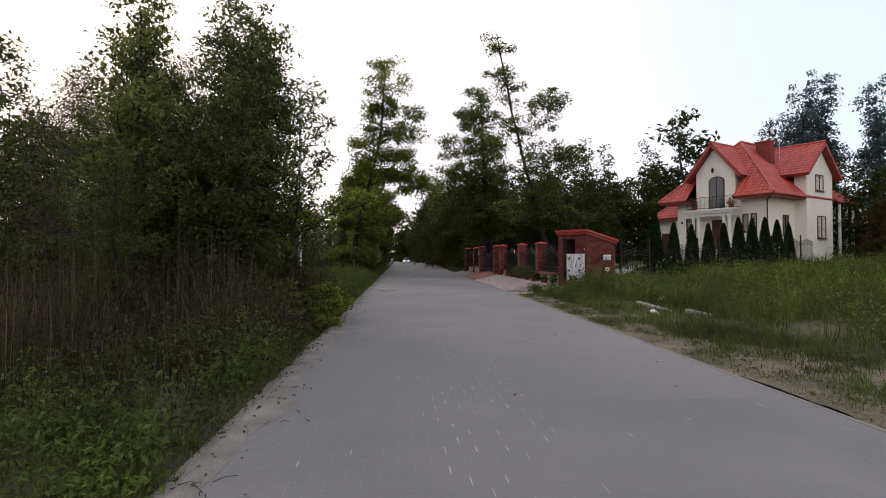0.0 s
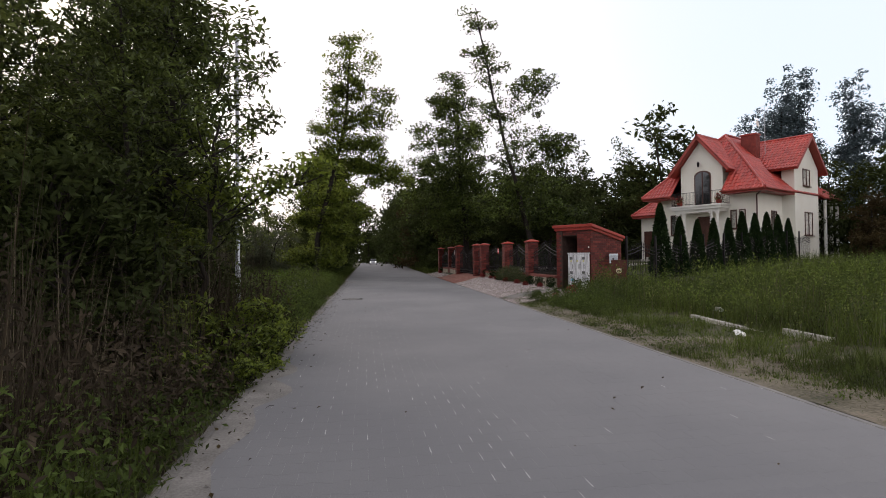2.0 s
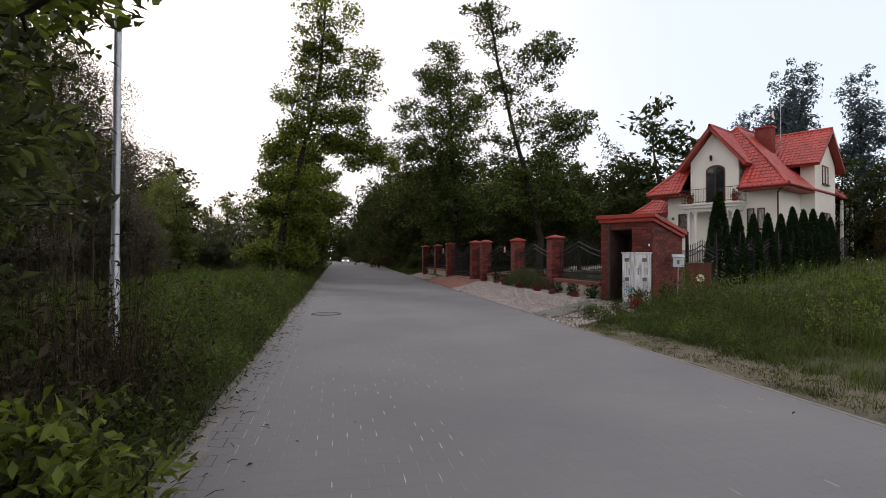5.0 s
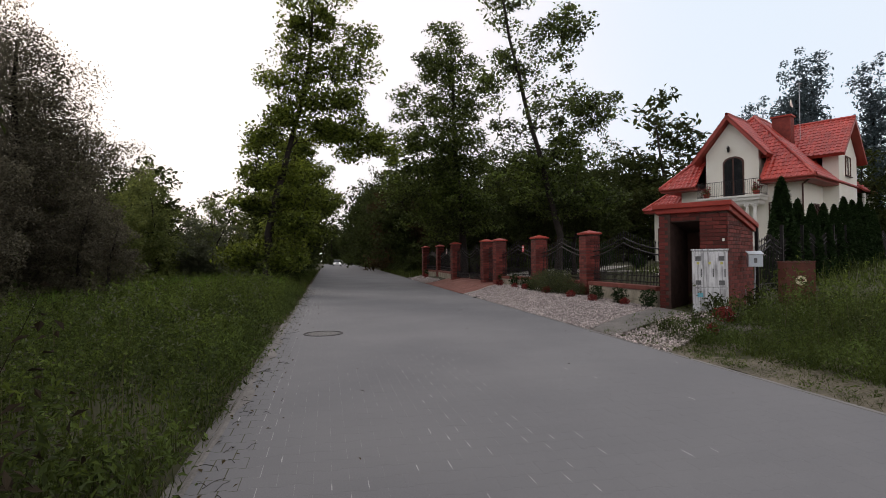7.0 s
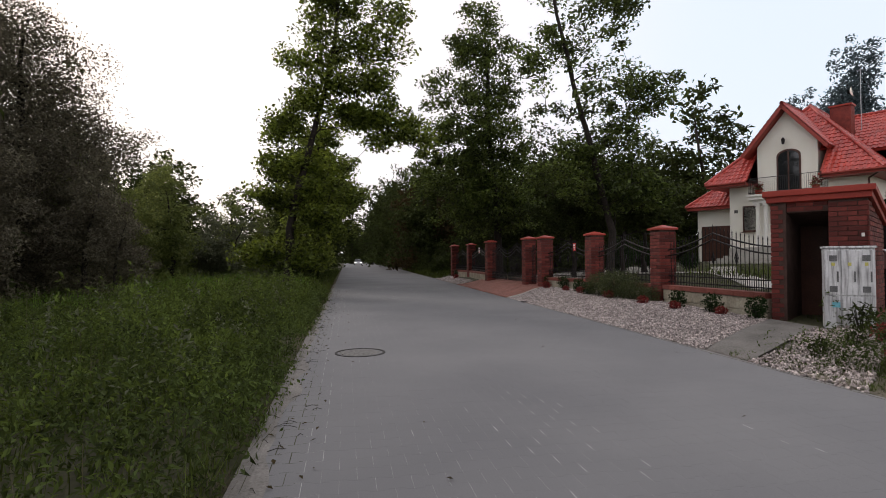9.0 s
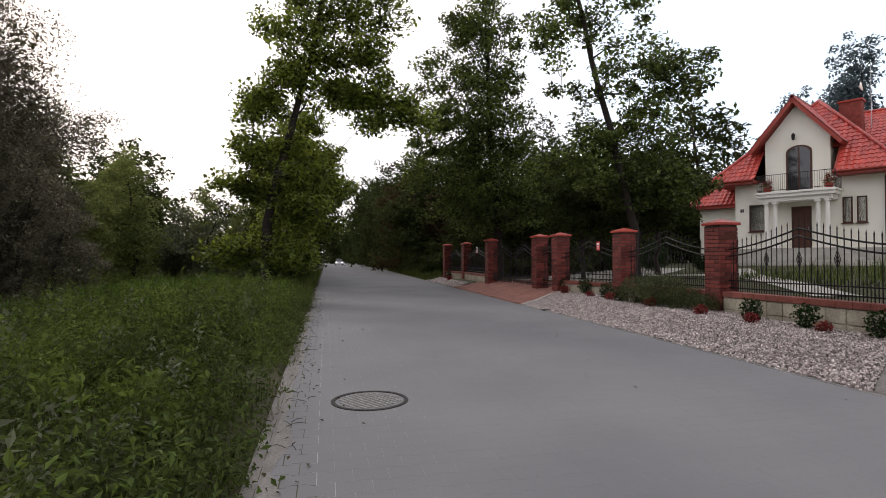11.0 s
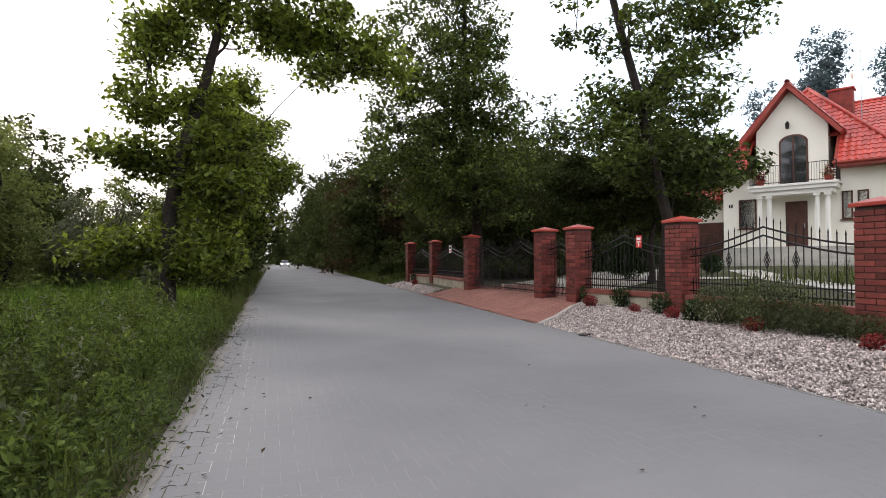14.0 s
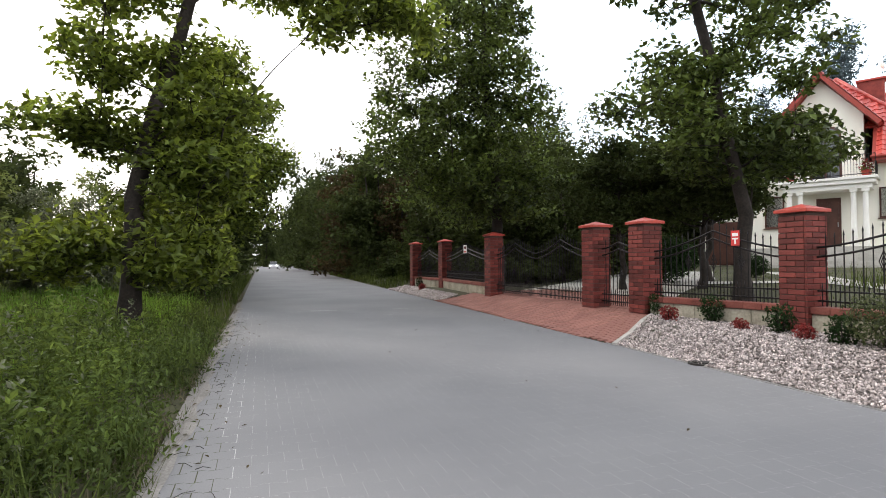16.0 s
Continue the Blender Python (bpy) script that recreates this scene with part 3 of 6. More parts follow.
for a, b in (((BX0 + 0.1, BY + 0.1), (BX1 - 0.1, BY + 0.1)), ((BX0 + 0.1, BY + 0.1), (BX0 + 0.1, -0.02)), ((BX1 - 0.1, BY + 0.1), (BX1 - 0.1, -0.02))):
    n = int(math.hypot(b[0] - a[0], b[1] - a[1]) / 0.11)
    for z in (BZ + 0.1, BZ + 1.0):
        rod(bm, (*a, z), (*b, z), 0.018, sides=6)
    for i in range(n + 1):
        x, y = a[0] + (b[0] - a[0]) * i / n, a[1] + (b[1] - a[1]) * i / n
        rod(bm, (x, y, BZ), (x, y, BZ + 1.0), 0.009, sides=5)
part("railing", bm, M_IRON, balcony, "black wrought iron balcony railing")
for i in range(6):
    part("step", boxed(BX0 - 0.1 - 0.3 * i, BX1 + 0.1 + 0.3 * i, BY - 0.1 - 0.32 * i, -0.06, 0.3 - 0.17 * (i + 1), 0.3 - 0.17 * i - 0.002, 0.012), M_CONC, house, "pale stone entrance step")
# garage wing
bm = boxed(-10.4, HX, 1.6, 9.0, -1.4, 3.1)
part("garage_wing", bm, M_WALL, house)
gd = part("garage_door", boxed(-10.1, -7.9, 1.54, 1.6, -0.6, 1.9, 0.01), M_BROWN, house, "brown garage door")
for i in range(4):
    part("panel", boxed(-10.05, -7.95, 1.515, 1.54, -0.5 + 0.6 * i, 0.06 + 0.6 * i, 0.01), M_BROWN, gd)
slope("garage_front", (-10.95, 0.9, 3.25), (-7.4, 0.9, 3.25), (-8.35, 3.5, 5.6), [(0, 0), (3.55, 0), (3.55, 3.5), (2.6, 3.5)], house)
slope("garage_left", (-10.95, 9.6, 3.25), (-10.95, 0.9, 3.25), (-8.35, 3.5, 5.6), [(0, 0), (8.7, 0), (6.1, 3.5), (0, 3.5)], house)
hip_cap((-10.95, 0.9, 3.31), (-8.35, 3.5, 5.62), house)
part("wing_soffit", boxed(-10.9, HX, 0.95, 9.5, 3.05, 3.21), M_FASCIA, house)
# rear porch beside the side gable
part("rear_wing", boxed(-0.4, 0.5, 10.4, 13.0, -1.4, 4.1), M_WALL, house)
slope("rear_wing_roof", (1.4, 9.4, 4.3), (1.4, 13.3, 4.3), (-1.8, 11.0, 6.9), [(0, 0), (3.9, 0), (2.6, 4.1), (0.2, 4.1)], house)
for y in (10.0, 11.4, 12.8):
    bm = bmesh.new()
    rod(bm, (1.15, y, -1.0), (1.15, y, 4.15), 0.13, 0.11, 14)
    part("column", bm, M_WHITE, house, "round white porch column")
for x, z in ((BX0 + 0.5, BZ + 0.045), (BX1 - 0.45, BZ + 0.045)):
    rng = np.random.default_rng(int(abs(x) * 100))
    pot = thing("flower_pot", HOUSE @ pose(x, -0.95, z - 0.045), "terracotta pot of red flowers on the balcony", "flower pot", "balcony flower pots")
    part("pot", rod(bmesh.new(), (0, 0, 0), (0, 0, 0.32), 0.16, 0.22, 14), M_COPING, pot)
    c = rng.normal(0, 0.16, (140, 3)) + np.array([0, 0, 0.5])
    tagged(part("bloom", mesh_np("bloom", *leaves(rng, c, 0.12, 0.8), M_RED), None, pot), kind="stuff")
    tagged(part("foliage", mesh_np("foliage", *leaves(rng, c - np.array([0, 0, 0.12]), 0.12), M_OAK), None, pot), kind="stuff")

# ---- brickwork ----
def thin_brick(name, ln, dp=0.03, ht=0.068, c=0.004):
    """A brick's face, chamfered, with few triangles; its front looks to -y."""
    v = [(0, 0.0 + dp, 0), (ln, dp, 0), (ln, dp, ht), (0, dp, ht), (0, c, 0), (ln, c, 0), (ln, c, ht), (0, c, ht), (c, 0, c), (ln - c, 0, c), (ln - c, 0, ht - c), (c, 0, ht - c)]
    f = [(4, 5, 9, 8), (5, 6, 10, 9), (6, 7, 11, 10), (7, 4, 8, 11), (8, 9, 10, 11), (0, 1, 5, 4), (1, 2, 6, 5), (2, 3, 7, 6), (3, 0, 4, 7)]
    return mesh_np(name, v, f, M_BRICK)


BRICK = {k: thin_brick("brick_" + k, ln) for k, ln in (("long", 0.25), ("mid", 0.185), ("half", 0.12))}
BLEN = {"long": 0.25, "mid": 0.185, "half": 0.12}


def brick_face(parent, m, width, z0, z1, skip=None):
    """Courses of bricks over a wall face: m's x runs along the wall, its -y looks out."""
    z, odd = z0, False
    while z + 0.07 < z1:
        x = 0.0
        first = "half" if odd else "long"
        while x < width - 0.05:
            left = width - x
            kind = first if x == 0 and left >= BLEN[first] else ("long" if left > 0.245 else "mid" if left > 0.18 else "half")
            if not (skip and skip(x + BLEN[kind] / 2, z)) and left > 0.1:
                part("brick", BRICK[kind], None, parent, at=m @ pose(x, -0.012, z))
            x += BLEN[kind] + 0.011
        z += 0.08
        odd = not odd


PW, PH = 0.42, 1.72


def brick_pillar(m):
    p = thing("brick_pillar", m, "square red brick fence pillar with a pointed red cap", "pillar", "fence pillars")
    h = PW / 2
    part("core", boxed(-h + 0.012, h - 0.012, -h + 0.012, h - 0.012, -0.35, PH), M_MORTAR, p)
    for a in range(4):
        brick_face(p, pose(0, 0, 0, 0, 0, 90 * a) @ pose(-h, -h + 0.012, 0), PW, -0.16, PH)
    bm = boxed(-h - 0.04, h + 0.04, -h - 0.04, h + 0.04, PH, PH + 0.05, 0.01)
    top = [bm.verts.new(q) for q in ((-h - 0.03, -h - 0.03, PH + 0.051), (h + 0.03, -h - 0.03, PH + 0.051), (h + 0.03, h + 0.03, PH + 0.051), (-h - 0.03, h + 0.03, PH + 0.051), (0, 0, PH + 0.13))]
    for i in range(4):
        bm.faces.new((top[i], top[(i + 1) % 4], top[4]))
    part("cap", bm, M_COPING, p, "glazed red pillar cap")
    return p


POSTS = {"A": (4.89, 24.45), "B": (4.51, 27.82), "C": (3.76, 30.45), "D": (3.56, 31.87), "E": (3.04, 36.79), "F": (2.98, 42.3), "G": (2.44, 45.5)}
BASE = {"A": 0.18, "B": 0.2, "C": 0.21, "D": 0.23, "E": 0.28, "F": 0.3, "G": 0.31}
first_pillar = None
for k, (x, y) in POSTS.items():
    m = pose(x, y, BASE[k], 0, 0, 6)
    first_pillar = brick_pillar(m) if first_pillar is None else (copy_thing(first_pillar, m), first_pillar)[1]

# gate shelter
GH = pose(4.93, 20.81, 0.05, 0, 0, -49.5)    # x along its front, y into it
gate_house = thing("brick_bin_shelter", GH, "small red brick shelter with dark doorway and sloping coping", "brick shelter")
GW, GD, GT = 1.36, 2.1, 2.12
DL, DR = 0.23, 0.83      # doorway
for dims in ((0.012, DL, 0.012, GD, -0.3, GT), (DR, GW - 0.012, 0.012, GD, -0.3, GT), (DL, DR, 0.05, GD, GT - 0.17, GT), (DL, DR, GD - 0.1, GD, -0.3, GT - 0.17)):
    bm = boxed(*dims)
    for v in bm.verts:      # the top falls towards the back
        v.co.z -= 0.36 * v.co.y / GD if v.co.z > 1.0 else 0.0
    part("core", bm, M_MORTAR, gate_house)
# dark panel added deep inside to stand in for the doorway's shade
part("door", boxed(DL + 0.01, DR - 0.01, 1.1, 1.14, 0.03, GT - 0.175 - 0.2, 0.004), M_BROWN, gate_house, "dark brown panel added to darken the doorway")
part("floor_slab", boxed(DL, DR, 0.0, GD - 0.1, -0.3, 0.02), M_CONC, gate_house)
brick_face(gate_house, pose(0, 0.012, 0), DL, 0, GT)
brick_face(gate_house, pose(DR, 0.012, 0), GW - DR, 0, GT)
brick_face(gate_house, pose(DL + 0.01, 0.05, GT - 0.16), DR - DL, 0, 0.16)
brick_face(gate_house, pose(GW - 0.012, 0, 0, 0, 0, 90), GD, 0, GT, lambda x, z: z + 0.05 > GT - 0.36 * x / GD)
brick_face(gate_house, pose(0.012, GD, 0, 0, 0, -90), GD, 0, GT, lambda x, z: z + 0.05 > GT - 0.36 * (GD - x) / GD)
bm = bmesh.new()
for o, z0, z1 in ((0.05, GT, GT + 0.1), (0.1, GT + 0.1, GT + 0.2)):
    box(bm, -o, GW + o, -o, GD + o, z0, z1, 0.012)
for v in bm.verts:
    v.co.z -= 0.36 * max(0.0, v.co.y) / GD
part("coping", bm, M_COPING, gate_house, "bright red stepped coping")
part("vent", boxed(GW - 0.1, GW - 0.06, -0.014, -0.011, 1.5, 1.56), M_WHITE, gate_house)
bm = bmesh.new()
rod(bm, (DR - 0.02, -0.01, 0.95), (DR - 0.06, -0.07, 0.95), 0.012)
part("latch", bm, M_STEEL, gate_house)

# ---- wrought iron ----
def iron_panel(length, low, z_end, z_mid, name="fence_panel", label="black wrought iron fence panel with an arched double rail", group="fence panels", m=None, short=True, ornaments=(0.3, 0.5, 0.7)):
    p = thing(name, m, label, "gate" if "gate" in name else "fence", group)

    def arc(u):
        return (1 - abs(2 * u - 1)) ** 1.5

    def rail_curve(drop):
        pts = [(length * i / 24, 0, z_end + (z_mid - z_end) * arc(i / 24) - drop) for i in range(25)]
        return mesh_np("rail", *tube(pts, [0.016] * 25, 6), M_IRON, True)
    part("rail", rail_curve(0.0), None, p)
    part("rail", rail_curve(0.13), None, p)
    bm = boxed(0, length, -0.016, 0.016, low + 0.06, low + 0.085)
    part("rail", bm, M_IRON, p)
    part("rail", boxed(0, length, -0.016, 0.016, low + 0.2, low + 0.222), M_IRON, p)
    n = max(3, int(round(length / 0.118)))
    for i in range(1, n):
        u = i / n
        top = z_end + (z_mid - z_end) * arc(u) + 0.12
        x = length * u
        bm = bmesh.new()
        rod(bm, (x, 0, low), (x, 0, top), 0.0085, sides=5)
        rod(bm, (x, 0, top), (x, 0, top + 0.07), 0.016, 0.001, 4)
        part("picket", bm, M_IRON, p)
        if short:
            xm = length * (u + 0.5 / n)
            bm = bmesh.new()
            rod(bm, (xm, 0, low), (xm, 0, low + 0.27), 0.0075, sides=5)
            rod(bm, (xm, 0, low + 0.27), (xm, 0, low + 0.33), 0.013, 0.001, 4)
            part("short_picket", bm, M_IRON, p)
    for u in ornaments:
        x = length * round(u * n) / n
        z = low + 0.62
        for wd, ht in ((0.055, 0.14), (0.028, 0.08)):
            bm = bmesh.new()
            for sx in (-1, 1):
                for sz in (-1, 1):
                    rod(bm, (x, 0, z + sz * ht), (x + sx * wd, 0, z), 0.007, sides=5)
            part("ornament", bm, M_IRON, p, "diamond shaped ornament")
    return p


def run(a, b, gap=PW / 2):
    """The pose of a panel from post a to post b, and its length."""
    a, b = Vector((*a, 0)), Vector((*b, 0))
    d = (b - a).normalized()
    a, b = a + d * gap, b - d * gap
    return pose(a.x, a.y, 0, 0, 0, math.degrees(math.atan2(d.y, d.x))), (b - a).length


WALL_TOP = 0.60
gate_left = tuple((GH @ Vector((0.0, 0.2, 0))).xy)
for a, b in ((gate_left, POSTS["A"]), (POSTS["A"], POSTS["B"]), (POSTS["B"], POSTS["C"]), (POSTS["E"], POSTS["F"]), (POSTS["F"], POSTS["G"])):
    m, ln = run(a, b, 0.02 if a is gate_left else PW / 2)
    if a is gate_left:
        ln -= PW / 2
    iron_panel(ln, WALL_TOP + 0.005, 1.42, 1.74, m=m)
    w = thing("fence_wall", m, "low limestone fence wall with red brick coping", "wall", "fence walls")
    part("stone_base", boxed(0, ln, -0.12, 0.12, -0.1, WALL_TOP - 0.1, 0.01), M_LIME, w)
    rngw = random.Random(int(ln * 100))
    x = 0.0
    while x < ln - 0.08:       # blocks of rough limestone
        bw = min(rngw.uniform(0.28, 0.5), ln - x)
        z = 0.0
        for hz in (0.26, 0.24):
            part("stone", boxed(x + 0.006, x + bw - 0.006, -0.145 - rngw.uniform(0, 0.015), -0.1, z + 0.005, z + hz - 0.008, 0.012), M_LIME, w)
            part("stone", boxed(x + 0.006, x + bw - 0.006, 0.1, 0.145, z + 0.005, z + hz - 0.008, 0.012), M_LIME, w)
            z += hz
        x += bw
    k = int(ln / 0.26)
    for i in range(k):
        part("coping_brick", boxed(i * ln / k + 0.004, (i + 1) * ln / k - 0.004, -0.17, 0.17, WALL_TOP - 0.098, WALL_TOP, 0.008), M_WALLCOP, w)
m, ln = run(POSTS["C"], POSTS["D"])
iron_panel(ln, 0.36, 1.5, 1.62, "wicket_gate", "black wrought iron wicket gate", "gates", m, True, (0.5,))
m, ln = run(POSTS["D"], POSTS["E"])
for k in range(2):
    iron_panel(ln / 2 - 0.02, 0.36, 1.45, 1.75, "driveway_gate", "black wrought iron driveway gate leaf", "gates", m @ pose(k * ln / 2 + 0.01, 0, 0), True, (0.5,))

# side boundary fence behind the meadow
side_a, side_b = Vector((7.7, 21.4)), Vector((24.6, 33.9))
d = (side_b - side_a).normalized()
n = 10
seg = (side_b - side_a).length / n
ang = math.degrees(math.atan2(d.y, d.x))
panel = None
for i in range(n):
    p = side_a + d * seg * i
    m = pose(p.x, p.y, land(p.x, p.y) + 0.0, 0, 0, ang)
    if panel is None:
        panel = iron_panel(seg - 0.04, 0.12, 1.2, 1.4, m=m, label="black iron side fence panel along the meadow", group="side fence panels", short=False, ornaments=())
        part("post", boxed(-0.035, 0.035, -0.035, 0.035, -0.2, 1.75, 0.004), M_IRON, panel)
    else:
        copy_thing(panel, m)

# ---- trees ----
def rg(k):
    return np.random.default_rng(k)


# roadside oak on the meadow side
oak_l = tree_meshes("oak_l", rg(11), [(0, 0, 0), (0.03, 0, 1.1), (0.09, 0, 2.2), (0.3, 0.05, 3.3), (0.6, 0.1, 4.5), (1.0, 0.1, 5.9), (1.4, 0.1, 7.6), (1.6, 0, 9.6), (1.6, 0, 11.7)], 0.145,
                    [(-0.75, 0, 1.3, 0.65, 0.7, 0.36, 0.8), (0.75, -0.2, 1.25, 0.65, 0.7, 0.42, 0.9), (0.1, 0.4, 1.75, 0.9, 0.7, 0.35, 0.5), (0.95, 0, 2.35, 0.8, 0.8, 0.45, 0.8), (-0.6, 0, 3.1, 0.62, 0.8, 0.34, 0.7), (0.1, 0.3, 2.9, 0.7, 0.8, 0.4, 0.7), (1.05, 0, 3.35, 0.8, 0.8, 0.45, 0.8), (-0.35, 0, 4.05, 0.58, 0.75, 0.36, 0.6), (0.6, 0.4, 4.1, 0.6, 0.7, 0.35, 0.5), (-0.05, 0, 5.0, 0.6, 0.8, 0.42, 0.7), (0.5, 0, 5.8, 0.6, 0.8, 0.36, 0.5),
                     (1.8, 0, 5.5, 0.8, 0.7, 0.34, 0.9), (2.7, -0.1, 5.5, 0.9, 0.75, 0.42, 1.2), (3.5, -0.2, 5.2, 0.65, 0.65, 0.38, 0.8), (4.0, -0.2, 4.75, 0.3, 0.4, 0.22, 0.22), (3.0, -0.1, 4.75, 0.55, 0.5, 0.22, 0.32),
                     (1.2, 0, 6.5, 1.1, 1.1, 0.5, 1.0), (2.5, 0, 6.5, 1.1, 1.0, 0.5, 0.9), (0.7, 0, 7.2, 0.8, 0.8, 0.42, 0.6), (1.7, 0, 7.8, 1.2, 1.1, 0.6, 1.1), (2.9, 0, 7.7, 0.9, 0.8, 0.5, 0.6), (2.9, 0, 8.8, 0.9, 0.8, 0.5, 0.6), (1.5, 0, 9.0, 1.2, 1.1, 0.6, 1.0), (1.7, 0, 10.2, 1.3, 1.2, 0.6, 0.9), (1.5, 0, 11.3, 0.9, 0.9, 0.7, 0.5)],
                    450, 88, 0.128, M_OAK, 0.41, limbs=260, width=0.6)
ground_tree("oak_tree", oak_l, (-5.16, 31.3), "tall roadside oak with a leaning crown of green leaves", "tree", "", 1.15)
# leaning oak inside the fence
oak_r = tree_meshes("oak_r", rg(12), [(0, 0, 0), (-0.02, 0, 1.8), (-0.75, 0, 5.0), (-1.65, 0, 8.3), (-2.5, 0, 12.9)], 0.14,
                    [(1.5, 0.5, 3.1, 1.2, 1.3, 0.6, 0.9), (0.5, 0.3, 3.0, 1.6, 1.7, 0.8, 1.4), (0.3, 0.3, 4.4, 1.65, 1.8, 1.0, 1.7), (-1.4, 0.2, 3.6, 1.4, 1.3, 0.9, 0.9), (-2.8, -0.3, 7.0, 1.3, 0.9, 0.6, 0.45), (-1.5, 0, 6.2, 1.3, 1.1, 0.9, 0.6), (0.7, 0, 6.3, 1.5, 1.4, 1.0, 0.9), (-0.9, 0, 8.3, 1.7, 1.4, 1.0, 0.7), (0.1, 0, 9.3, 1.1, 0.9, 0.5, 0.3), (-2.1, 0, 10.4, 1.2, 1.1, 1.1, 0.5), (-2.4, 0, 12.2, 0.9, 0.8, 0.8, 0.3)],
                    215, 105, 0.14, M_OAKDARK, 0.45, limbs=150, width=0.6)
ground_tree("oak_tree", oak_r, (6.3, 30.8), "leaning oak with a dark trunk behind the iron fence", "tree", "", 1.12)
oak_f = tree_meshes("oak_f", rg(13), [(0, 0, 0), (0.0, 0, 3.0), (-0.3, 0, 6.0), (-0.4, 0, 9.0), (-0.6, 0, 12.0)], 0.19,
                    [(-0.4, 0, 2.9, 2.6, 2.2, 0.9, 1.9), (-0.9, 0, 4.4, 3.1, 2.4, 1.3, 2.7), (-1.0, 0, 6.3, 2.9, 2.2, 1.4, 2.5), (-1.0, 0, 8.4, 2.4, 1.9, 1.4, 1.8), (-0.9, 0, 10.4, 1.6, 1.4, 1.2, 1.0), (-0.6, 0, 12.0, 0.8, 0.7, 0.8, 0.35)],
                    350, 108, 0.155, M_OAKDARK, 0.56, limbs=120, width=0.6)
ground_tree("oak_tree", oak_f, (3.63, 38.2), "tall dense oak beside the driveway gate", "tree", "", 1.08)
yard_oak = tree_meshes("yard_oak", rg(14), [(0, 0, 0), (0.05, 0, 1.6), (0.1, 0.1, 3.0), (0.1, 0, 4.6)], 0.1,
                       [(0, 0, 2.5, 1.7, 1.6, 0.5, 1.2), (0.2, 0, 3.4, 1.8, 1.7, 0.7, 1.4), (0, 0, 4.3, 1.2, 1.2, 0.6, 0.7)], 130, 80, 0.15, M_DARKLEAF, 0.45, limbs=50, width=0.6)
for x, y, sc, tn in ((8.3, 34.4, 1.0, 0), (6.6, 35.6, 0.9, 140), (10.4, 36.6, 1.05, 250)):
    ground_tree("yard_tree", yard_oak, (x, y), "low dark leafy tree in the yard behind the fence", "tree", "yard trees", sc, tn)
oak_b = tree_meshes("oak_b", rg(15), [(0, 0, 0), (0.1, 0, 2.5), (0.3, 0, 5.0), (0.4, 0, 7.6)], 0.16,
                    [(-0.3, 0, 1.5, 1.5, 1.7, 0.6, 0.9), (0.5, 0, 3.0, 2.0, 2.0, 0.8, 1.6), (0.8, 0, 4.5, 2.1, 2.0, 0.8, 1.7), (0.6, 0, 6.0, 1.8, 1.7, 0.8, 1.2), (0.4, 0, 7.4, 1.1, 1.0, 0.6, 0.6)],
                    250, 95, 0.15, M_OAK, 0.5, limbs=110, width=0.6)
ground_tree("oak_tree", oak_b, (-5.5, 39.5), "leafy roadside oak behind the first one", "tree", "", 1.0)

# woodland trees, a few kinds set many times
def wood_kind(k, h, w, leaf_mat, clumps=170, per=60, size=0.3, low=1.2, clump_r=0.0):
    r = rg(k)
    blobs = []
    z = low
    while z < h:
        f = (z - low) / (h - low)
        rad = w * (0.75 + 0.5 * f) * (1.15 - f ** 1.6) * r.uniform(0.85, 1.1)
        blobs.append((r.normal(0, 0.25 * w), r.normal(0, 0.25 * w), z, rad, rad, h * 0.1, rad * rad))
        z += h * 0.11
    return tree_meshes("wood_%d" % k, r, [(0, 0, 0), (r.normal(0, 0.2), 0, h * 0.4), (r.normal(0, 0.4), 0, h * 0.8)], 0.02 * h, blobs, clumps, per, size, leaf_mat, clump_r or 0.062 * h + 0.1, 6, 34)


kinds = {
    "broad": wood_kind(21, 11, 2.9, M_DARKLEAF, 230, 20, 0.43),
    "tall": wood_kind(22, 14, 2.4, M_DARKLEAF, 230, 20, 0.45),
    "light": wood_kind(23, 7.5, 2.3, M_LIGHTLEAF, 190, 45, 0.22, 0.5),
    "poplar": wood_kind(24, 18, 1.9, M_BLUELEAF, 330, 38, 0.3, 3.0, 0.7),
    "rusty": wood_kind(25, 8.5, 3.0, M_RUSTLEAF, 190, 30, 0.32, 0.6),
    "thicket": wood_kind(26, 6.0, 2.0, M_DARKLEAF, 165, 16, 0.34, 0.3),
    "willow": wood_kind(27, 6.5, 1.9, M_WILLOW, 200, 70, 0.138, 0.3),
    "aspen": wood_kind(28, 9.0, 2.6, M_WILLOW, 800, 105, 0.078, 0.4, 0.55),
    "sallow": wood_kind(29, 4.0, 1.5, M_SALLOW, 170, 70, 0.13, 0.2, 0.38),
}
LABEL = {"broad": "broad dark green woodland tree", "tall": "tall dark woodland tree", "light": "light green young tree at the meadow's edge", "poplar": "tall poplar behind the house with blue haze in its leaf colour", "rusty": "brownish roadside tree with drooping branches", "thicket": "dense dark thicket tree at the wood's edge", "willow": "dark willow tree beside the meadow", "aspen": "tall brownish green aspen with fine leaves", "sallow": "low grey-green sallow bush at the meadow's end"}
grown = {}


def plant(kind, x, y, s=1.0, turn=0.0):
    z = land(x, y) - 0.05
    if kind not in grown:
        grown[kind] = ground_tree(kind + "_tree", kinds[kind], (x, y), LABEL[kind], "tree", "woodland trees", s, turn)
        return
    c = copy_thing(grown[kind], pose(x, y, z, 0, 0, turn))
    c.scale = (s, s, s * random.uniform(0.92, 1.08))


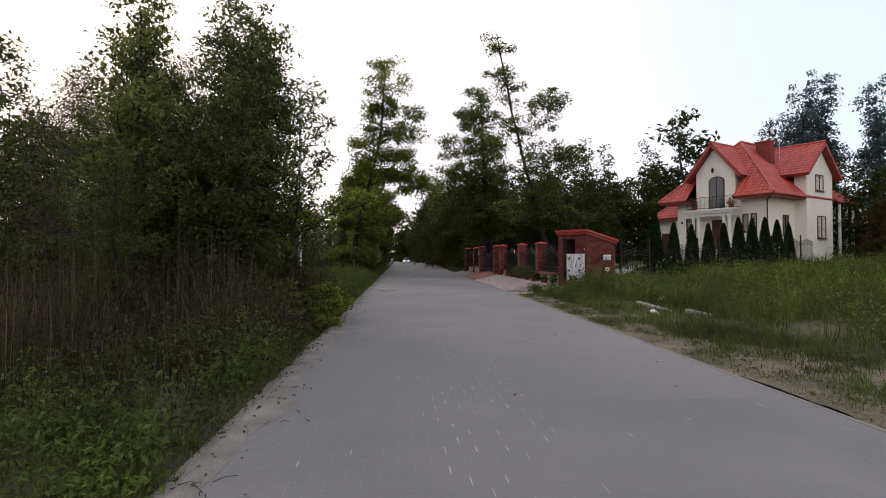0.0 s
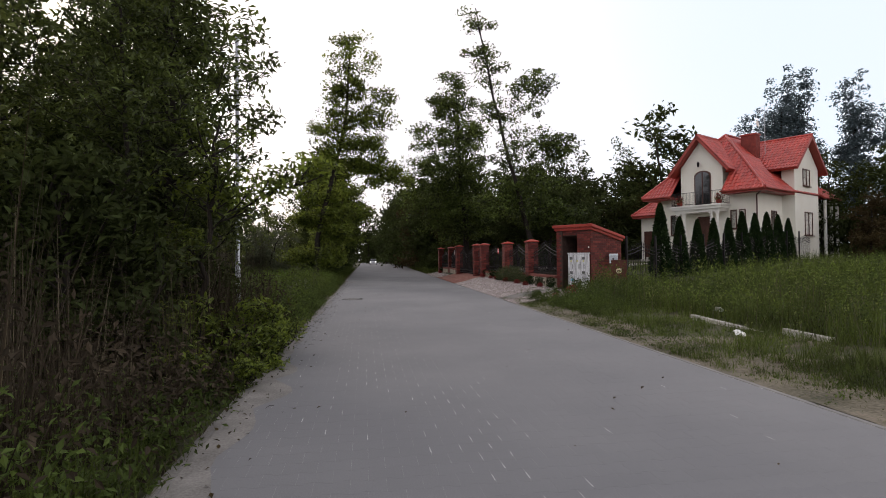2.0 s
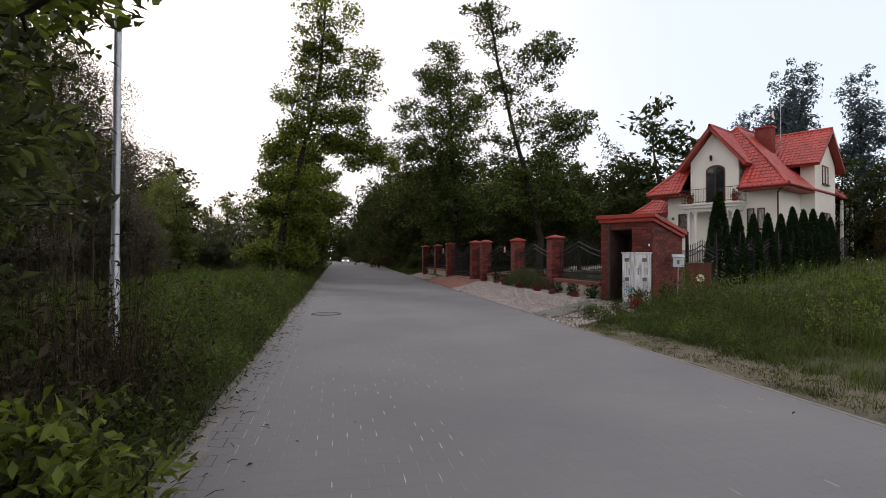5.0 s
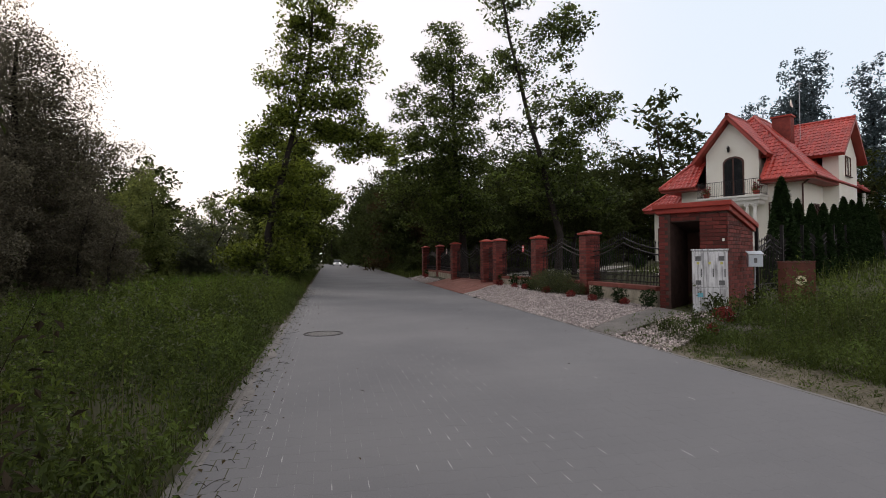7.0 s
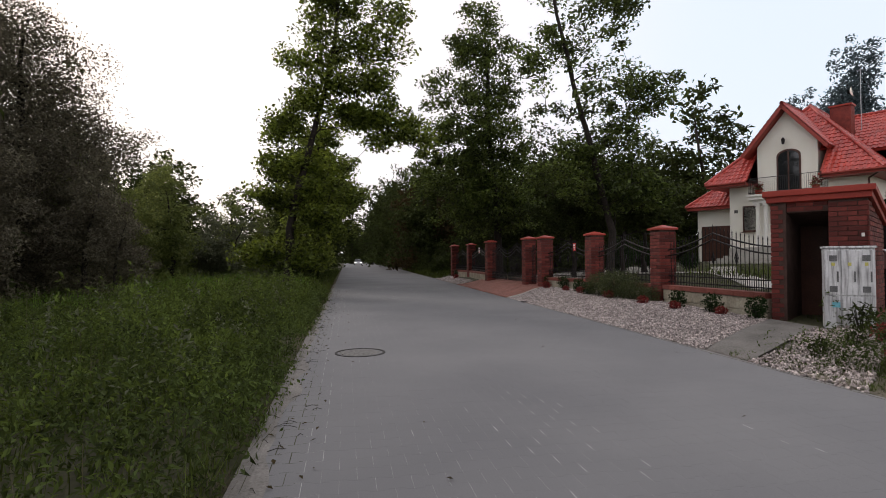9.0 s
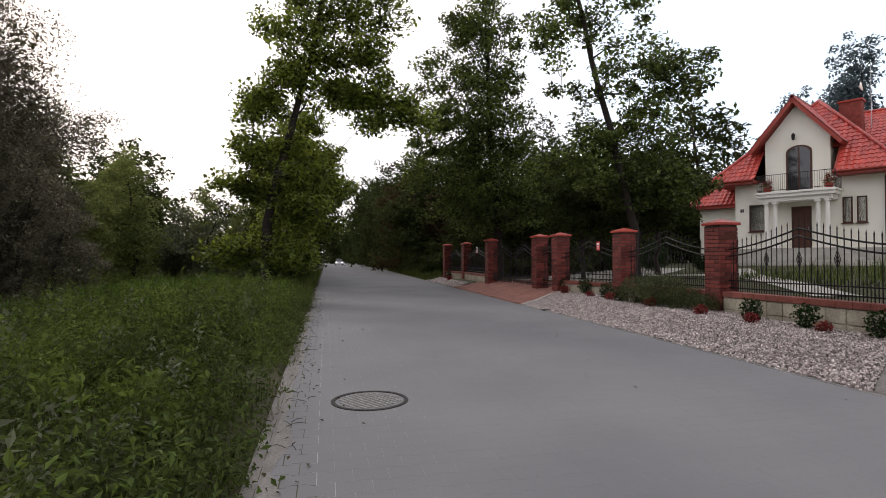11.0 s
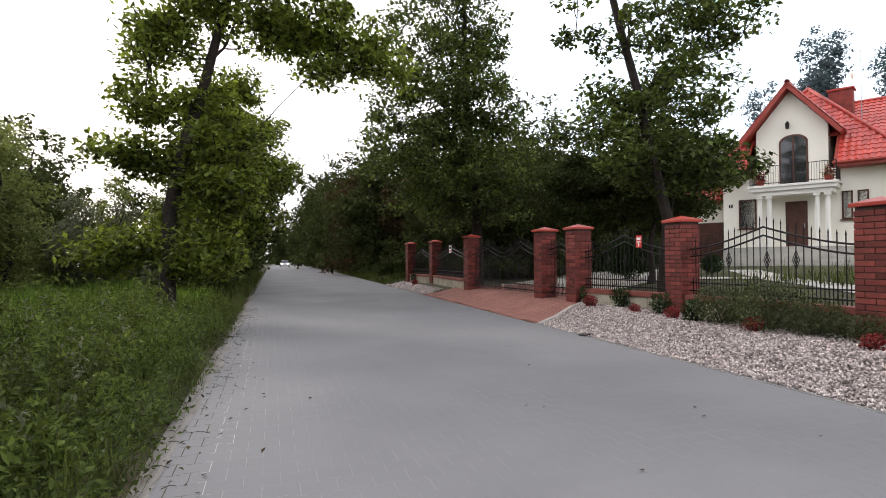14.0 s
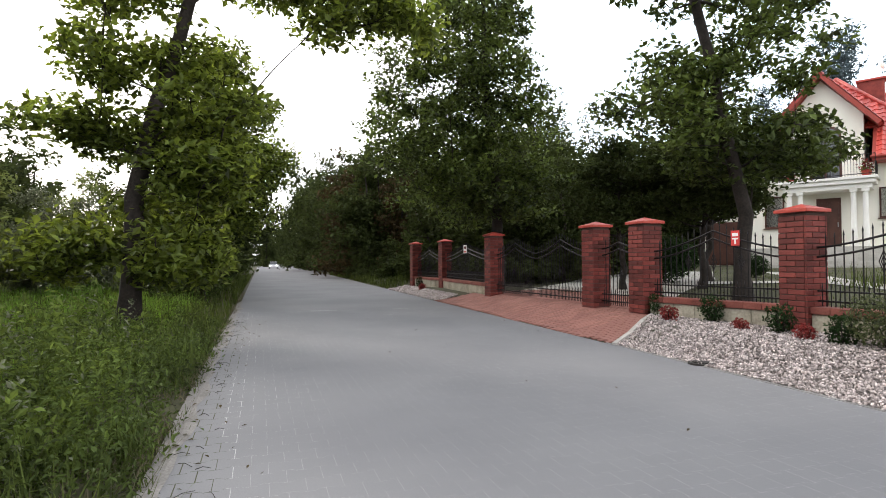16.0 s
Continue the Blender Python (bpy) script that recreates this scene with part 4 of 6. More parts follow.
random.seed(5)
for x, y, s in ((-6.2, 46, 0.85), (-8, 57, 1), (-10, 78, 1), (-14, 112, 1.1), (5.2, 52, 0.85), (1.2, 88, 0.9), (-2, 125, 1), (-6, 160, 1.2), (-20, 175, 1.2), (-9, 230, 1.5), (-16, 235, 1.6), (3, 200, 1.4), (3.5, 142, 1.1), (-1, 172, 1.2), (9, 54, 0.95), (13.5, 58, 0.9), (19, 70, 1.1), (6.5, 63, 0.95), (33, 62, 1), (11.8, 48.5, 0.6), (7.6, 41.5, 0.5), (15.5, 50.5, 0.75), (40, 50, 0.8), (46, 48, 0.85)):
    plant("broad", x, y, s, random.uniform(0, 360))
for x, y, s in ((52, 46, 0.9), (60, 40, 1), (-20, 36, 0.7), (-17, 52, 0.85), (-22, 68, 0.95), (-27, 46, 0.9)):
    plant("broad", x, y, s, random.uniform(0, 360))
for x, y, s in ((-7.6, 49, 0.8), (-9.5, 66, 0.9), (-12, 92, 1), (-16, 140, 1.1), (3.4, 68, 0.75), (-0.5, 104, 0.9), (-13, 185, 1.2), (-3, 215, 1.4), (-24, 230, 1.4), (5.5, 95, 1.1), (22, 80, 1.1), (12, 100, 1.2), (34, 84, 1.2), (8.5, 46, 0.72), (12, 66, 0.85), (17.5, 62, 0.9), (8, 76, 0.95), (23, 72, 1.1), (-15, 24.5, 0.66), (-19, 42, 0.75), (-24, 55, 0.9), (-28, 36, 0.85), (-30, 75, 1.1)):
    plant("tall", x, y, s, random.uniform(0, 360))
for x, y, s in ((2.6, 74, 0.8), (1.7, 82, 0.9), (0.4, 95, 1.0), (-13, 100, 0.9), (-1.5, 132, 1.2), (-20, 150, 1.1)):
    plant("tall", x, y, s, random.uniform(0, 360))
for x, y, s in ((-15.5, 29, 1.2), (-17.5, 23, 1.3), (-12.4, 20.4, 1.1), (-15, 17.5, 1.2), (-8.6, 52, 0.8)):
    plant("thicket", x, y, s, random.uniform(0, 360))
for x, y, s in ((4.2, 58, 0.9), (1.5, 76, 0.95), (13, 52, 0.6), (17.5, 55, 0.8), (10.5, 44.5, 0.5), (34, 40, 0.6)):
    plant("rusty", x, y, s, random.uniform(0, 360))
for x, y, s in ((-7.6, 46, 0.6), (-8.2, 60, 0.7), (-9.6, 74, 0.8), (-11.5, 96, 0.9), (1.8, 82, 0.8), (0.2, 98, 0.9), (2.4, 64, 0.5), (-2.5, 116, 0.9), (-14, 125, 1), (-5.6, 38.5, 0.45), (10.5, 51.5, 0.8), (14.5, 54, 0.9), (7, 57, 0.8), (6.2, 44, 0.7), (8, 47.5, 0.85), (10, 46, 0.75), (12.5, 47, 0.8), (6, 50, 0.9), (5, 47, 0.7), (14.5, 48.5, 0.8), (9, 51, 1), (4.6, 54.5, 0.8), (12, 56, 1.1), (16.5, 51.5, 0.9)):
    plant("thicket", x, y, s, random.uniform(0, 360))
for x, y, s in ((7.2, 42.3, 0.55), (8.5, 43.5, 0.9), (6.0, 41.3, 0.65), (11.2, 43.9, 0.8), (9.6, 44.4, 0.8), (-8.8, 51, 0.75), (-8.6, 57, 0.7)):
    plant("thicket", x, y, s, random.uniform(0, 360))
for x, y, s in ((-9, 240, 2.2), (-15, 240, 2.3), (-21, 245, 2.3), (-12, 262, 2.4), (-27, 250, 2.4), (-18, 270, 2.6), (-5, 245, 2.2), (-12.5, 105, 0.9), (-11.2, 86, 0.8), (0.8, 112, 1.0), (-7.0, 42, 0.7), (-7.6, 48, 0.75), (-8.2, 54, 0.85), (2.2, 51, 0.45), (1.9, 57, 0.5), (1.7, 63, 0.5), (1.5, 69, 0.55), (5.4, 42.4, 0.75), (4.6, 44.6, 0.8), (3.6, 48.5, 0.8)):
    plant("thicket", x, y, s, random.uniform(0, 360))
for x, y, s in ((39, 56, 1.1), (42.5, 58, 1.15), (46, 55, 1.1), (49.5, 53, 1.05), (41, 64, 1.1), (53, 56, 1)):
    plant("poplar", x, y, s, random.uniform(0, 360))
for x, y, s in ((39, 36, 0.8), (-12.6, 41, 0.75), (-14.6, 43, 0.85), (-11.5, 55, 0.8), (-13.4, 37.5, 0.62), (-9.2, 50.5, 0.6), (-12.5, 52, 0.8), (-17, 39, 1.0), (-16.5, 48, 1.05)):
    plant("light", x, y, s, random.uniform(0, 360))
for x, y, s in ((-12.4, 33.4, 0.8), (-10.0, 29.6, 0.5), (-11.4, 30.6, 0.72), (-13.4, 28.5, 0.9), (-12.2, 26.0, 0.7)):
    plant("willow", x, y, s, random.uniform(0, 360))
for x, y, s in ((-15.8, 34.6, 1.45), (-12.8, 17.2, 0.9), (-17.9, 31.5, 1.55), (-18.6, 36.5, 1.6), (-15.6, 29.5, 1.1)):
    plant("aspen", x, y, s, random.uniform(0, 360))
for x, y, s in ((-11.0, 44.0, 1.0), (-12.6, 46.0, 0.95), (-9.8, 46.5, 0.8), (-8.6, 43.5, 0.5)):
    plant("sallow", x, y, s, random.uniform(0, 360))
for x, y, s in ((1.9, 60, 0.82), (3.6, 66, 1.0), (1.4, 70, 0.9), (2.6, 80, 1.15), (0.9, 88, 1.2), (-0.4, 101, 1.35), (-1.4, 128, 1.6), (-4.0, 175, 2.2), (-0.2, 112, 1.4)):
    plant("broad", x, y, s, random.uniform(0, 360))
for x, y, s in ((1.6, 66, 1.2), (4.4, 62, 1.1)):
    plant("rusty", x, y, s, random.uniform(0, 360))
# the dark wood that closes the view behind the fence, the house and the meadow
for i, (x, y, s) in enumerate(((28.6, 62, 1.58), (2.8, 60, 0.8), (6.4, 60.5, 0.92), (9.8, 61, 0.98), (13.2, 62, 1.02), (16.4, 63, 0.95), (19.8, 62, 1.0), (23.2, 61, 0.92), (26.4, 62, 0.95), (34, 66, 1.0), (36.5, 47, 0.8), (40.2, 45, 0.85), (43.5, 47.5, 0.95), (47, 43, 0.9), (51.5, 42, 1.0),
                               (-12, 60, 0.72), (-15.5, 62, 0.75), (-18.5, 58, 0.7), (-22.5, 52, 0.75), (-10.5, 70, 0.85))):
    plant("broad", x, y, s, 47 * i)
for i, (x, y, s) in enumerate(((11.5, 50, 1.1), (13.6, 49.5, 1.0), (15.8, 52, 1.15), (18, 53.5, 1.1), (20.2, 55, 1.2), (22.5, 56, 1.1), (25, 57, 1.2), (7.8, 49.5, 1.0), (5.8, 53, 0.9), (38, 44, 0.9), (41.5, 42.5, 0.95), (45, 41, 0.9), (34.5, 45, 0.8))):
    plant("thicket", x, y, s, 61 * i)
# ---- thicket along the left edge at the start ----
bush_a = tree_meshes("verge_tree", rg(31), [(0, 0, 0), (0.1, 0, 1.5), (0.3, 0.1, 3.5), (0.2, 0, 6.4)], 0.09,
                     [(0.2, 0, 2.0, 1.5, 1.6, 0.8, 1.2), (0.2, 0, 3.4, 1.7, 1.7, 1.0, 1.6), (0.3, 0, 4.8, 1.5, 1.5, 1.0, 1.3), (0.2, 0, 6.2, 0.9, 0.9, 0.8, 0.6)], 210, 36, 0.13, M_ASH, 0.30, limbs=90, width=0.42)
bush_b = tree_meshes("verge_bush", rg(32), [(0, 0, 0), (0.1, 0, 0.7), (0.1, 0, 1.6)], 0.04,
                     [(0, 0, 0.9, 0.8, 0.8, 0.6, 1.0), (0, 0, 1.6, 0.6, 0.6, 0.5, 0.6)], 70, 60, 0.10, M_DARKLEAF, 0.32, limbs=45)
first = None
for x, y, s, t in ((-4.4, 10.6, 1.0, 0), (-5.7, 8.7, 0.9, 80), (-6.8, 11.4, 0.85, 200), (-6.8, 6.6, 0.68, 300), (-8.8, 6.2, 0.6, 30), (-7.8, 13.6, 0.6, 250), (-4.7, 11.7, 0.95, 150), (-3.8, 8.5, 0.66, 20), (-3.7, 9.6, 0.85, 60), (-4.8, 6.7, 0.42, 210), (-5.3, 12.4, 1.1, 110)):
    m = pose(x, y, land(x, y) - 0.03, 0, 0, t)
    if first is None:
        first = ground_tree("ash_tree", bush_a, (x, y), "young dark green ash in the roadside thicket", "tree", "thicket trees", s, t)
    else:
        c = copy_thing(first, m)
        c.scale = (s, s, s)
edge_tree = tree_meshes("edge_tree", rg(33), [(0, 0, 0), (0.05, 0, 0.9), (0.2, 0, 1.8), (0.3, 0, 3.0)], 0.035,
                        [(-0.2, 0, 1.4, 0.5, 0.5, 0.4, 0.8), (0.1, 0, 2.3, 0.5, 0.5, 0.4, 0.8), (0.6, 0, 2.1, 0.4, 0.35, 0.22, 0.5), (1.05, -0.05, 2.25, 0.35, 0.3, 0.2, 0.4), (1.45, -0.1, 2.45, 0.25, 0.22, 0.2, 0.25), (0.2, 0, 3.0, 0.5, 0.5, 0.4, 0.6)], 60, 34, 0.1, M_OAK, 0.24, limbs=60, width=0.42)
ground_tree("roadside_sapling", edge_tree, (-3.0, 9.0), "leafy sapling with a branch hanging over the lane", "tree")
light_tree = tree_meshes("light_sapling", rg(34), [(0, 0, 0), (0.05, 0, 2), (0.1, 0, 5.6)], 0.05,
                         [(0, 0, 2.6, 0.8, 0.8, 0.7, 1), (0, 0, 3.8, 0.7, 0.7, 0.8, 1), (0.1, 0, 5.0, 0.45, 0.45, 0.7, 0.6)], 60, 60, 0.12, M_LIGHTLEAF, 0.32, limbs=50)
ground_tree("light_sapling", light_tree, (-5.3, 7.9), "bright yellow-green sapling in the thicket", "tree")
first = None
for x, y, s, t in ((-2.55, 7.2, 0.3, 60), (-3.7, 9.9, 1.0, 90), (-3.6, 7.6, 1.1, 200), (-4.9, 11.2, 0.95, 40), (-4.8, 9.4, 1.4, 10)):
    m = pose(x, y, land(x, y) - 0.03, 0, 0, t)
    if first is None:
        first = ground_tree("verge_bush", bush_b, (x, y), "leafy green bush at the road's edge", "bush", "verge bushes", s, t)
    else:
        c = copy_thing(first, m)
        c.scale = (s, s, s)

low_bush = tree_meshes("low_bush", rg(35), [(0, 0, 0), (0.05, 0, 0.3), (0.1, 0, 0.6)], 0.02,
                       [(0, 0, 0.5, 0.55, 0.5, 0.32, 1.0), (0.3, 0, 0.75, 0.4, 0.4, 0.25, 0.5)], 34, 30, 0.11, M_OAK, 0.2, limbs=34, width=0.45)
for x, y, s, t in ((-2.45, 9.0, 0.85, 0), (-2.8, 8.2, 0.9, 120), (-2.5, 7.3, 0.55, 240), (-2.02, 8.35, 0.62, 60), (-2.1, 9.4, 0.7, 190), (-1.95, 7.5, 0.4, 300)):
    ground_tree("low_bush", low_bush, (x, y), "low green leafy bush at the road's edge", "bush", "low bushes", s, t)

# thujas along the side fence
r = rg(41)
tz = r.uniform(0, 1, 4000) ** 0.8
ta = r.uniform(0, 2 * np.pi, 4000)
tr = 0.42 * np.minimum(1, tz * 6 + 0.55) * (1 - tz) ** 0.65 * r.uniform(0.7, 1.05, 4000)
pts = np.stack([tr * np.cos(ta), tr * np.sin(ta), 0.05 + 2.45 * tz], 1)
lv, lf = leaves(r, pts, 0.13, 0.45, 0.4)
thuja_crown = mesh_np("thuja_crown", lv, lf, M_THUJA)
thuja_wood = mesh_np("thuja_wood", *tube([(0, 0, -0.1), (0, 0, 1.2), (0, 0, 2.3)], [0.05, 0.04, 0.01], 6), M_BARK)
first = None
for i in range(10):
    q = i / 9
    x, y = 9.87 + 11.6 * q, 23.2 + 8.4 * q
    s = (1.24, 1.02, 0.98, 1.0, 1.0, 1.13, 1.1, 1.13, 1.08, 1.0)[i]
    if first is None:
        first = ground_tree("thuja", (thuja_wood, thuja_crown), (x, y), "slender dark green columnar thuja in a hedge row", "thuja", "thuja hedge", s, 0)
    else:
        c = copy_thing(first, pose(x, y, land(x, y) - 0.05, 0, 0, 50 * i))
        c.scale = (s, s, s)

# ---- grass ----
def blades(rng, xy, h, w, lean=0.35):
    n = len(xy)
    z = np.array([land(float(a), float(b)) for a, b in xy])
    p = np.column_stack([xy, z])
    az = rng.uniform(0, 2 * np.pi, n)
    patch = np.array([noise.noise((a * 0.55, b * 0.55, 21.0)) for a, b in xy])
    hh = h * rng.uniform(0.45, 1.25, n) * np.clip(0.95 + 1.1 * patch, 0.35, 1.7)
    ln = rng.normal(lean, 0.3, n) * hh
    d = np.stack([np.cos(az), np.sin(az), np.zeros(n)], 1)
    sd = np.stack([-np.sin(az), np.cos(az), np.zeros(n)], 1) * (w * rng.uniform(0.7, 1.3, n))[:, None]
    up = np.zeros((n, 3))
    up[:, 2] = 1
    tip = p + d * ln[:, None] + up * (hh * 0.95)[:, None]
    v = np.stack([p - sd, p + sd, tip + sd * 0.15, tip - sd * 0.15], 1).reshape(-1, 3)
    return v, np.arange(4 * n).reshape(n, 4)


def meadow(rng, n, x0, x1, y0, y1, side, inner=0.05):
    """Random places beside the road; side -1 left, 1 right; x0, x1 are distances from its edge."""
    y = rng.uniform(y0, y1, n)
    q = rng.uniform(0, 1, n) ** 1.4
    dist = x0 + inner + (x1 - x0) * q
    if side < 0:
        x = np.array([road_l(v) for v in y]) - dist
    else:
        x = np.array([road_r(v) for v in y]) + dist
    xy = np.column_stack([x, y])
    keep = np.array([noise.noise((a * 0.8, b * 0.8, 11.0)) + 0.35 * noise.noise((a * 2.6, b * 2.6, 5.0)) for a, b in xy]) > rng.uniform(-0.75, 0.3, n)
    return xy[keep]


def grass(name, rng, xy, h, w, material, label, lean=0.35):
    v, f = blades(rng, xy, h, w, lean)
    return tagged(new(name, mesh_np(name, v, f, material)), label, "grass", kind="stuff")


def tufts(name, rng, xy, per, h, w, material, label, spread=0.05, lean=0.7):
    """Clumps of blades that fan out from one root."""
    root = np.repeat(xy, per, axis=0)
    return grass(name, rng, root + rng.normal(0, spread, root.shape), h, w, material, label, lean)


grass("meadow_grass", rg(51), meadow(rg(51), 46000, 0.15, 9.0, -1, 34, -1), 0.27, 0.006, M_GRASS, "tall green meadow grass beside the lane")
grass("meadow_grass", rg(52), meadow(rg(52), 20000, 0.1, 16.0, 28, 75, -1), 0.4, 0.014, M_GRASS, "tall green meadow grass beside the lane")
grass("meadow_grass", rg(53), meadow(rg(53), 60000, 2.35, 14.0, 0.5, 19.0, 1), 0.36, 0.006, M_GRASS, "tall olive green grass on the sloping meadow")
grass("meadow_grass", rg(54), meadow(rg(54), 20000, 9.0, 30.0, 4, 34, 1), 0.45, 0.014, M_GRASS, "tall olive green grass on the sloping meadow")
grass("lush_grass", rg(88), meadow(rg(88), 30000, 1.0, 8.0, 26.5, 56, -1), 0.42, 0.01, M_LUSH, "bright green lush grass behind the roadside oak")
tufts("verge_grass", rg(55), meadow(rg(55), 3000, 0.12, 2.4, 1.0, 18.5, 1), 14, 0.085, 0.0035, M_GRASS, "short patchy grass on the sandy verge")
tufts("verge_grass", rg(67), meadow(rg(67), 1100, 0.75, 2.8, 1.0, 18.5, 1), 16, 0.17, 0.004, M_GRASS, "rough grass tufts on the sandy verge", 0.06)
grass("verge_grass", rg(56), meadow(rg(56), 14000, 0.1, 5.0, 47, 80, 1), 0.4, 0.012, M_GRASS, "rough grass on the far verge")
tufts("verge_grass", rg(59), meadow(rg(59), 700, 0.0, 0.5, 0, 34, -1), 12, 0.13, 0.004, M_GRASS, "short grass creeping over the lane's edge")
tufts("dry_grass", rg(60), meadow(rg(60), 900, 0.15, 2.6, 1.0, 18.5, 1), 12, 0.06, 0.003, M_DRY, "dry straw-coloured grass on the sandy verge", 0.07, 1.2)
grass("dry_stalks", rg(57), meadow(rg(57), 1100, 0.7, 5.0, 2.5, 11.5, -1), 1.6, 0.0042, M_DRY, "tall dry straw-coloured stalks in the thicket", 0.12)
grass("dry_stalks", rg(68), meadow(rg(68), 1500, 1.8, 10.0, 3, 18.5, 1), 0.62, 0.003, M_DRY, "dry straw-coloured stalks in the meadow", 0.15)
grass("dry_stalks", rg(69), meadow(rg(69), 900, 0.4, 6.0, 11, 30, -1), 0.55, 0.003, M_DRY, "dry straw-coloured stalks in the meadow", 0.2)
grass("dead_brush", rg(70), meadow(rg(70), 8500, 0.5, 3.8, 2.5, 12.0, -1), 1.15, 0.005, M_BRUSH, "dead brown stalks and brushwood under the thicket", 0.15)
xy = rg(58).uniform((4.8, 20), (21, 44), (18000, 2))
grass("lawn", rg(58), xy, 0.07, 0.006, M_GRASS, "short mown lawn round the house")


def weeds(name, rng, xy, h, size, material, label, per=15):
    z = np.array([land(float(a), float(b)) for a, b in xy])
    patch = np.array([noise.noise((a * 0.7, b * 0.7, 31.0)) for a, b in xy])
    hh = h * rng.uniform(0.5, 1.3, len(xy)) * np.clip(1 + 1.2 * patch, 0.4, 1.8)
    k = rng.uniform(0.05, 1, (len(xy), per)) ** 0.8
    wide = 0.12 * (1.15 - k)
    c = np.stack([xy[:, None, 0] + rng.normal(0, 1, k.shape) * wide, xy[:, None, 1] + rng.normal(0, 1, k.shape) * wide, z[:, None] + k * hh[:, None]], -1).reshape(-1, 3)
    return tagged(new(name, mesh_np(name, *leaves(rng, c, size, 0.42, 0.6), material)), label, "weeds", kind="stuff")


weeds("nettles", rg(61), meadow(rg(61), 4200, 0.1, 7.0, 1, 30, -1), 0.42, 0.055, M_WEED, "dull green nettles and weeds along the lane")
weeds("nettles", rg(62), meadow(rg(62), 3400, 2.3, 11.0, 1, 19, 1), 0.5, 0.05, M_WEED, "dull green weeds in the meadow", 18)
weeds("nettles", rg(86), meadow(rg(86), 1000, 0.7, 3.6, 13.2, 18.6, 1), 0.36, 0.045, M_WEED, "dull green weeds before the brick shelter", 26)
grass("dry_stalks", rg(87), meadow(rg(87), 1800, 2.3, 12.0, 1, 19, 1), 0.5, 0.004, M_BRUSH, "brown withered stalks in the meadow", 0.25)
weeds("nettles", rg(73), meadow(rg(73), 2600, 0.08, 3.2, 1, 32, -1), 0.34, 0.06, M_WEED, "dull green nettles and weeds along the lane", 18)
weeds("meadow_herbs", rg(74), meadow(rg(74), 1700, 2.6, 15.0, 2, 20, 1), 0.62, 0.075, M_TALLWEED, "tall bright green herbs in the meadow", 16)
weeds("meadow_herbs", rg(75), meadow(rg(75), 700, 8.0, 20.0, 8, 22, 1), 0.6, 0.09, M_TALLWEED, "tall bright green herbs in the meadow", 14)
weeds("meadow_herbs", rg(76), meadow(rg(76), 1300, 0.35, 5.5, 20, 33, -1), 0.45, 0.05, M_TALLWEED, "bushy bright green herbs beside the lane", 24)
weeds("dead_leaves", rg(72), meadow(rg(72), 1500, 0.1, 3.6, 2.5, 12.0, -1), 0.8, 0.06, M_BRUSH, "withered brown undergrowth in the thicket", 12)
weeds("tall_weeds", rg(77), meadow(rg(77), 1300, 0.4, 6.0, 11, 34, -1), 0.55, 0.052, M_TALLWEED, "tall leafy weeds in the meadow beside the lane", 34)
weeds("tall_weeds", rg(78), meadow(rg(78), 1300, 0.25, 4.0, 12, 32, -1), 0.45, 0.05, M_WEED, "dull leafy weeds in the meadow beside the lane", 30)
weeds("tall_weeds", rg(79), meadow(rg(79), 1000, 0.2, 4.5, -0.5, 5.0, -1), 0.4, 0.05, M_WEED, "dull leafy weeds before the thicket", 24)
tufts("dry_grass", rg(80), meadow(rg(80), 700, 0.02, 0.55, 0, 34, -1), 10, 0.09, 0.003, M_DRY, "dry straw-coloured grass along the lane's edge", 0.07, 1.1)
weeds("bright_weeds", rg(63), meadow(rg(63), 1100, 0.5, 7.0, 14, 37, -1), 0.4, 0.055, M_TALLWEED, "bright green weeds in the meadow")
weeds("leafy_herbs", rg(89), meadow(rg(89), 1100, 0.5, 5.0, 18, 31, -1), 0.62, 0.075, M_TALLWEED, "leafy green herbs standing in the meadow", 34)
weeds("leafy_herbs", rg(90), meadow(rg(90), 260, 0.6, 4.5, 16, 31, -1), 0.7, 0.06, M_SALLOW, "pale grey-green herbs standing in the meadow", 26)
tufts("dry_grass", rg(91), meadow(rg(91), 900, 0.05, 0.9, 18, 46, -1), 12, 0.11, 0.004, M_DRY, "dry straw-coloured grass along the lane's edge", 0.08, 1.0)
weeds("bright_weeds", rg(64), meadow(rg(64), 420, 2.2, 11.0, 3, 19, 1), 0.5, 0.055, M_LIGHTLEAF, "bright green weeds in the meadow")
weeds("verge_weeds", rg(65), meadow(rg(65), 900, 0.1, 1.9, 1, 18.5, 1), 0.08, 0.035, M_WEED, "low weeds on the sandy verge", 16)
weeds("verge_weeds", rg(66), meadow(rg(66), 700, 0.02, 0.6, 0, 34, -1), 0.12, 0.045, M_WEED, "low weeds at the lane's edge", 14)

# ---- paving ----
rngp = rg(71)
OUT = behaton()
NB = len(OUT)
TOPQ = np.array([(0, 1, 10, 11), (1, 2, 9, 10), (2, 3, 8, 9), (3, 4, 7, 8), (4, 5, 6, 7)]) + NB
RING = np.array([(i, (i + 1) % NB, NB + (i + 1) % NB, NB + i) for i in range(NB)])
BF = np.concatenate([TOPQ[:, ::-1], RING[:, ::-1]])
TURN = math.atan(0.0765)
CT, ST = math.cos(TURN), math.sin(TURN)


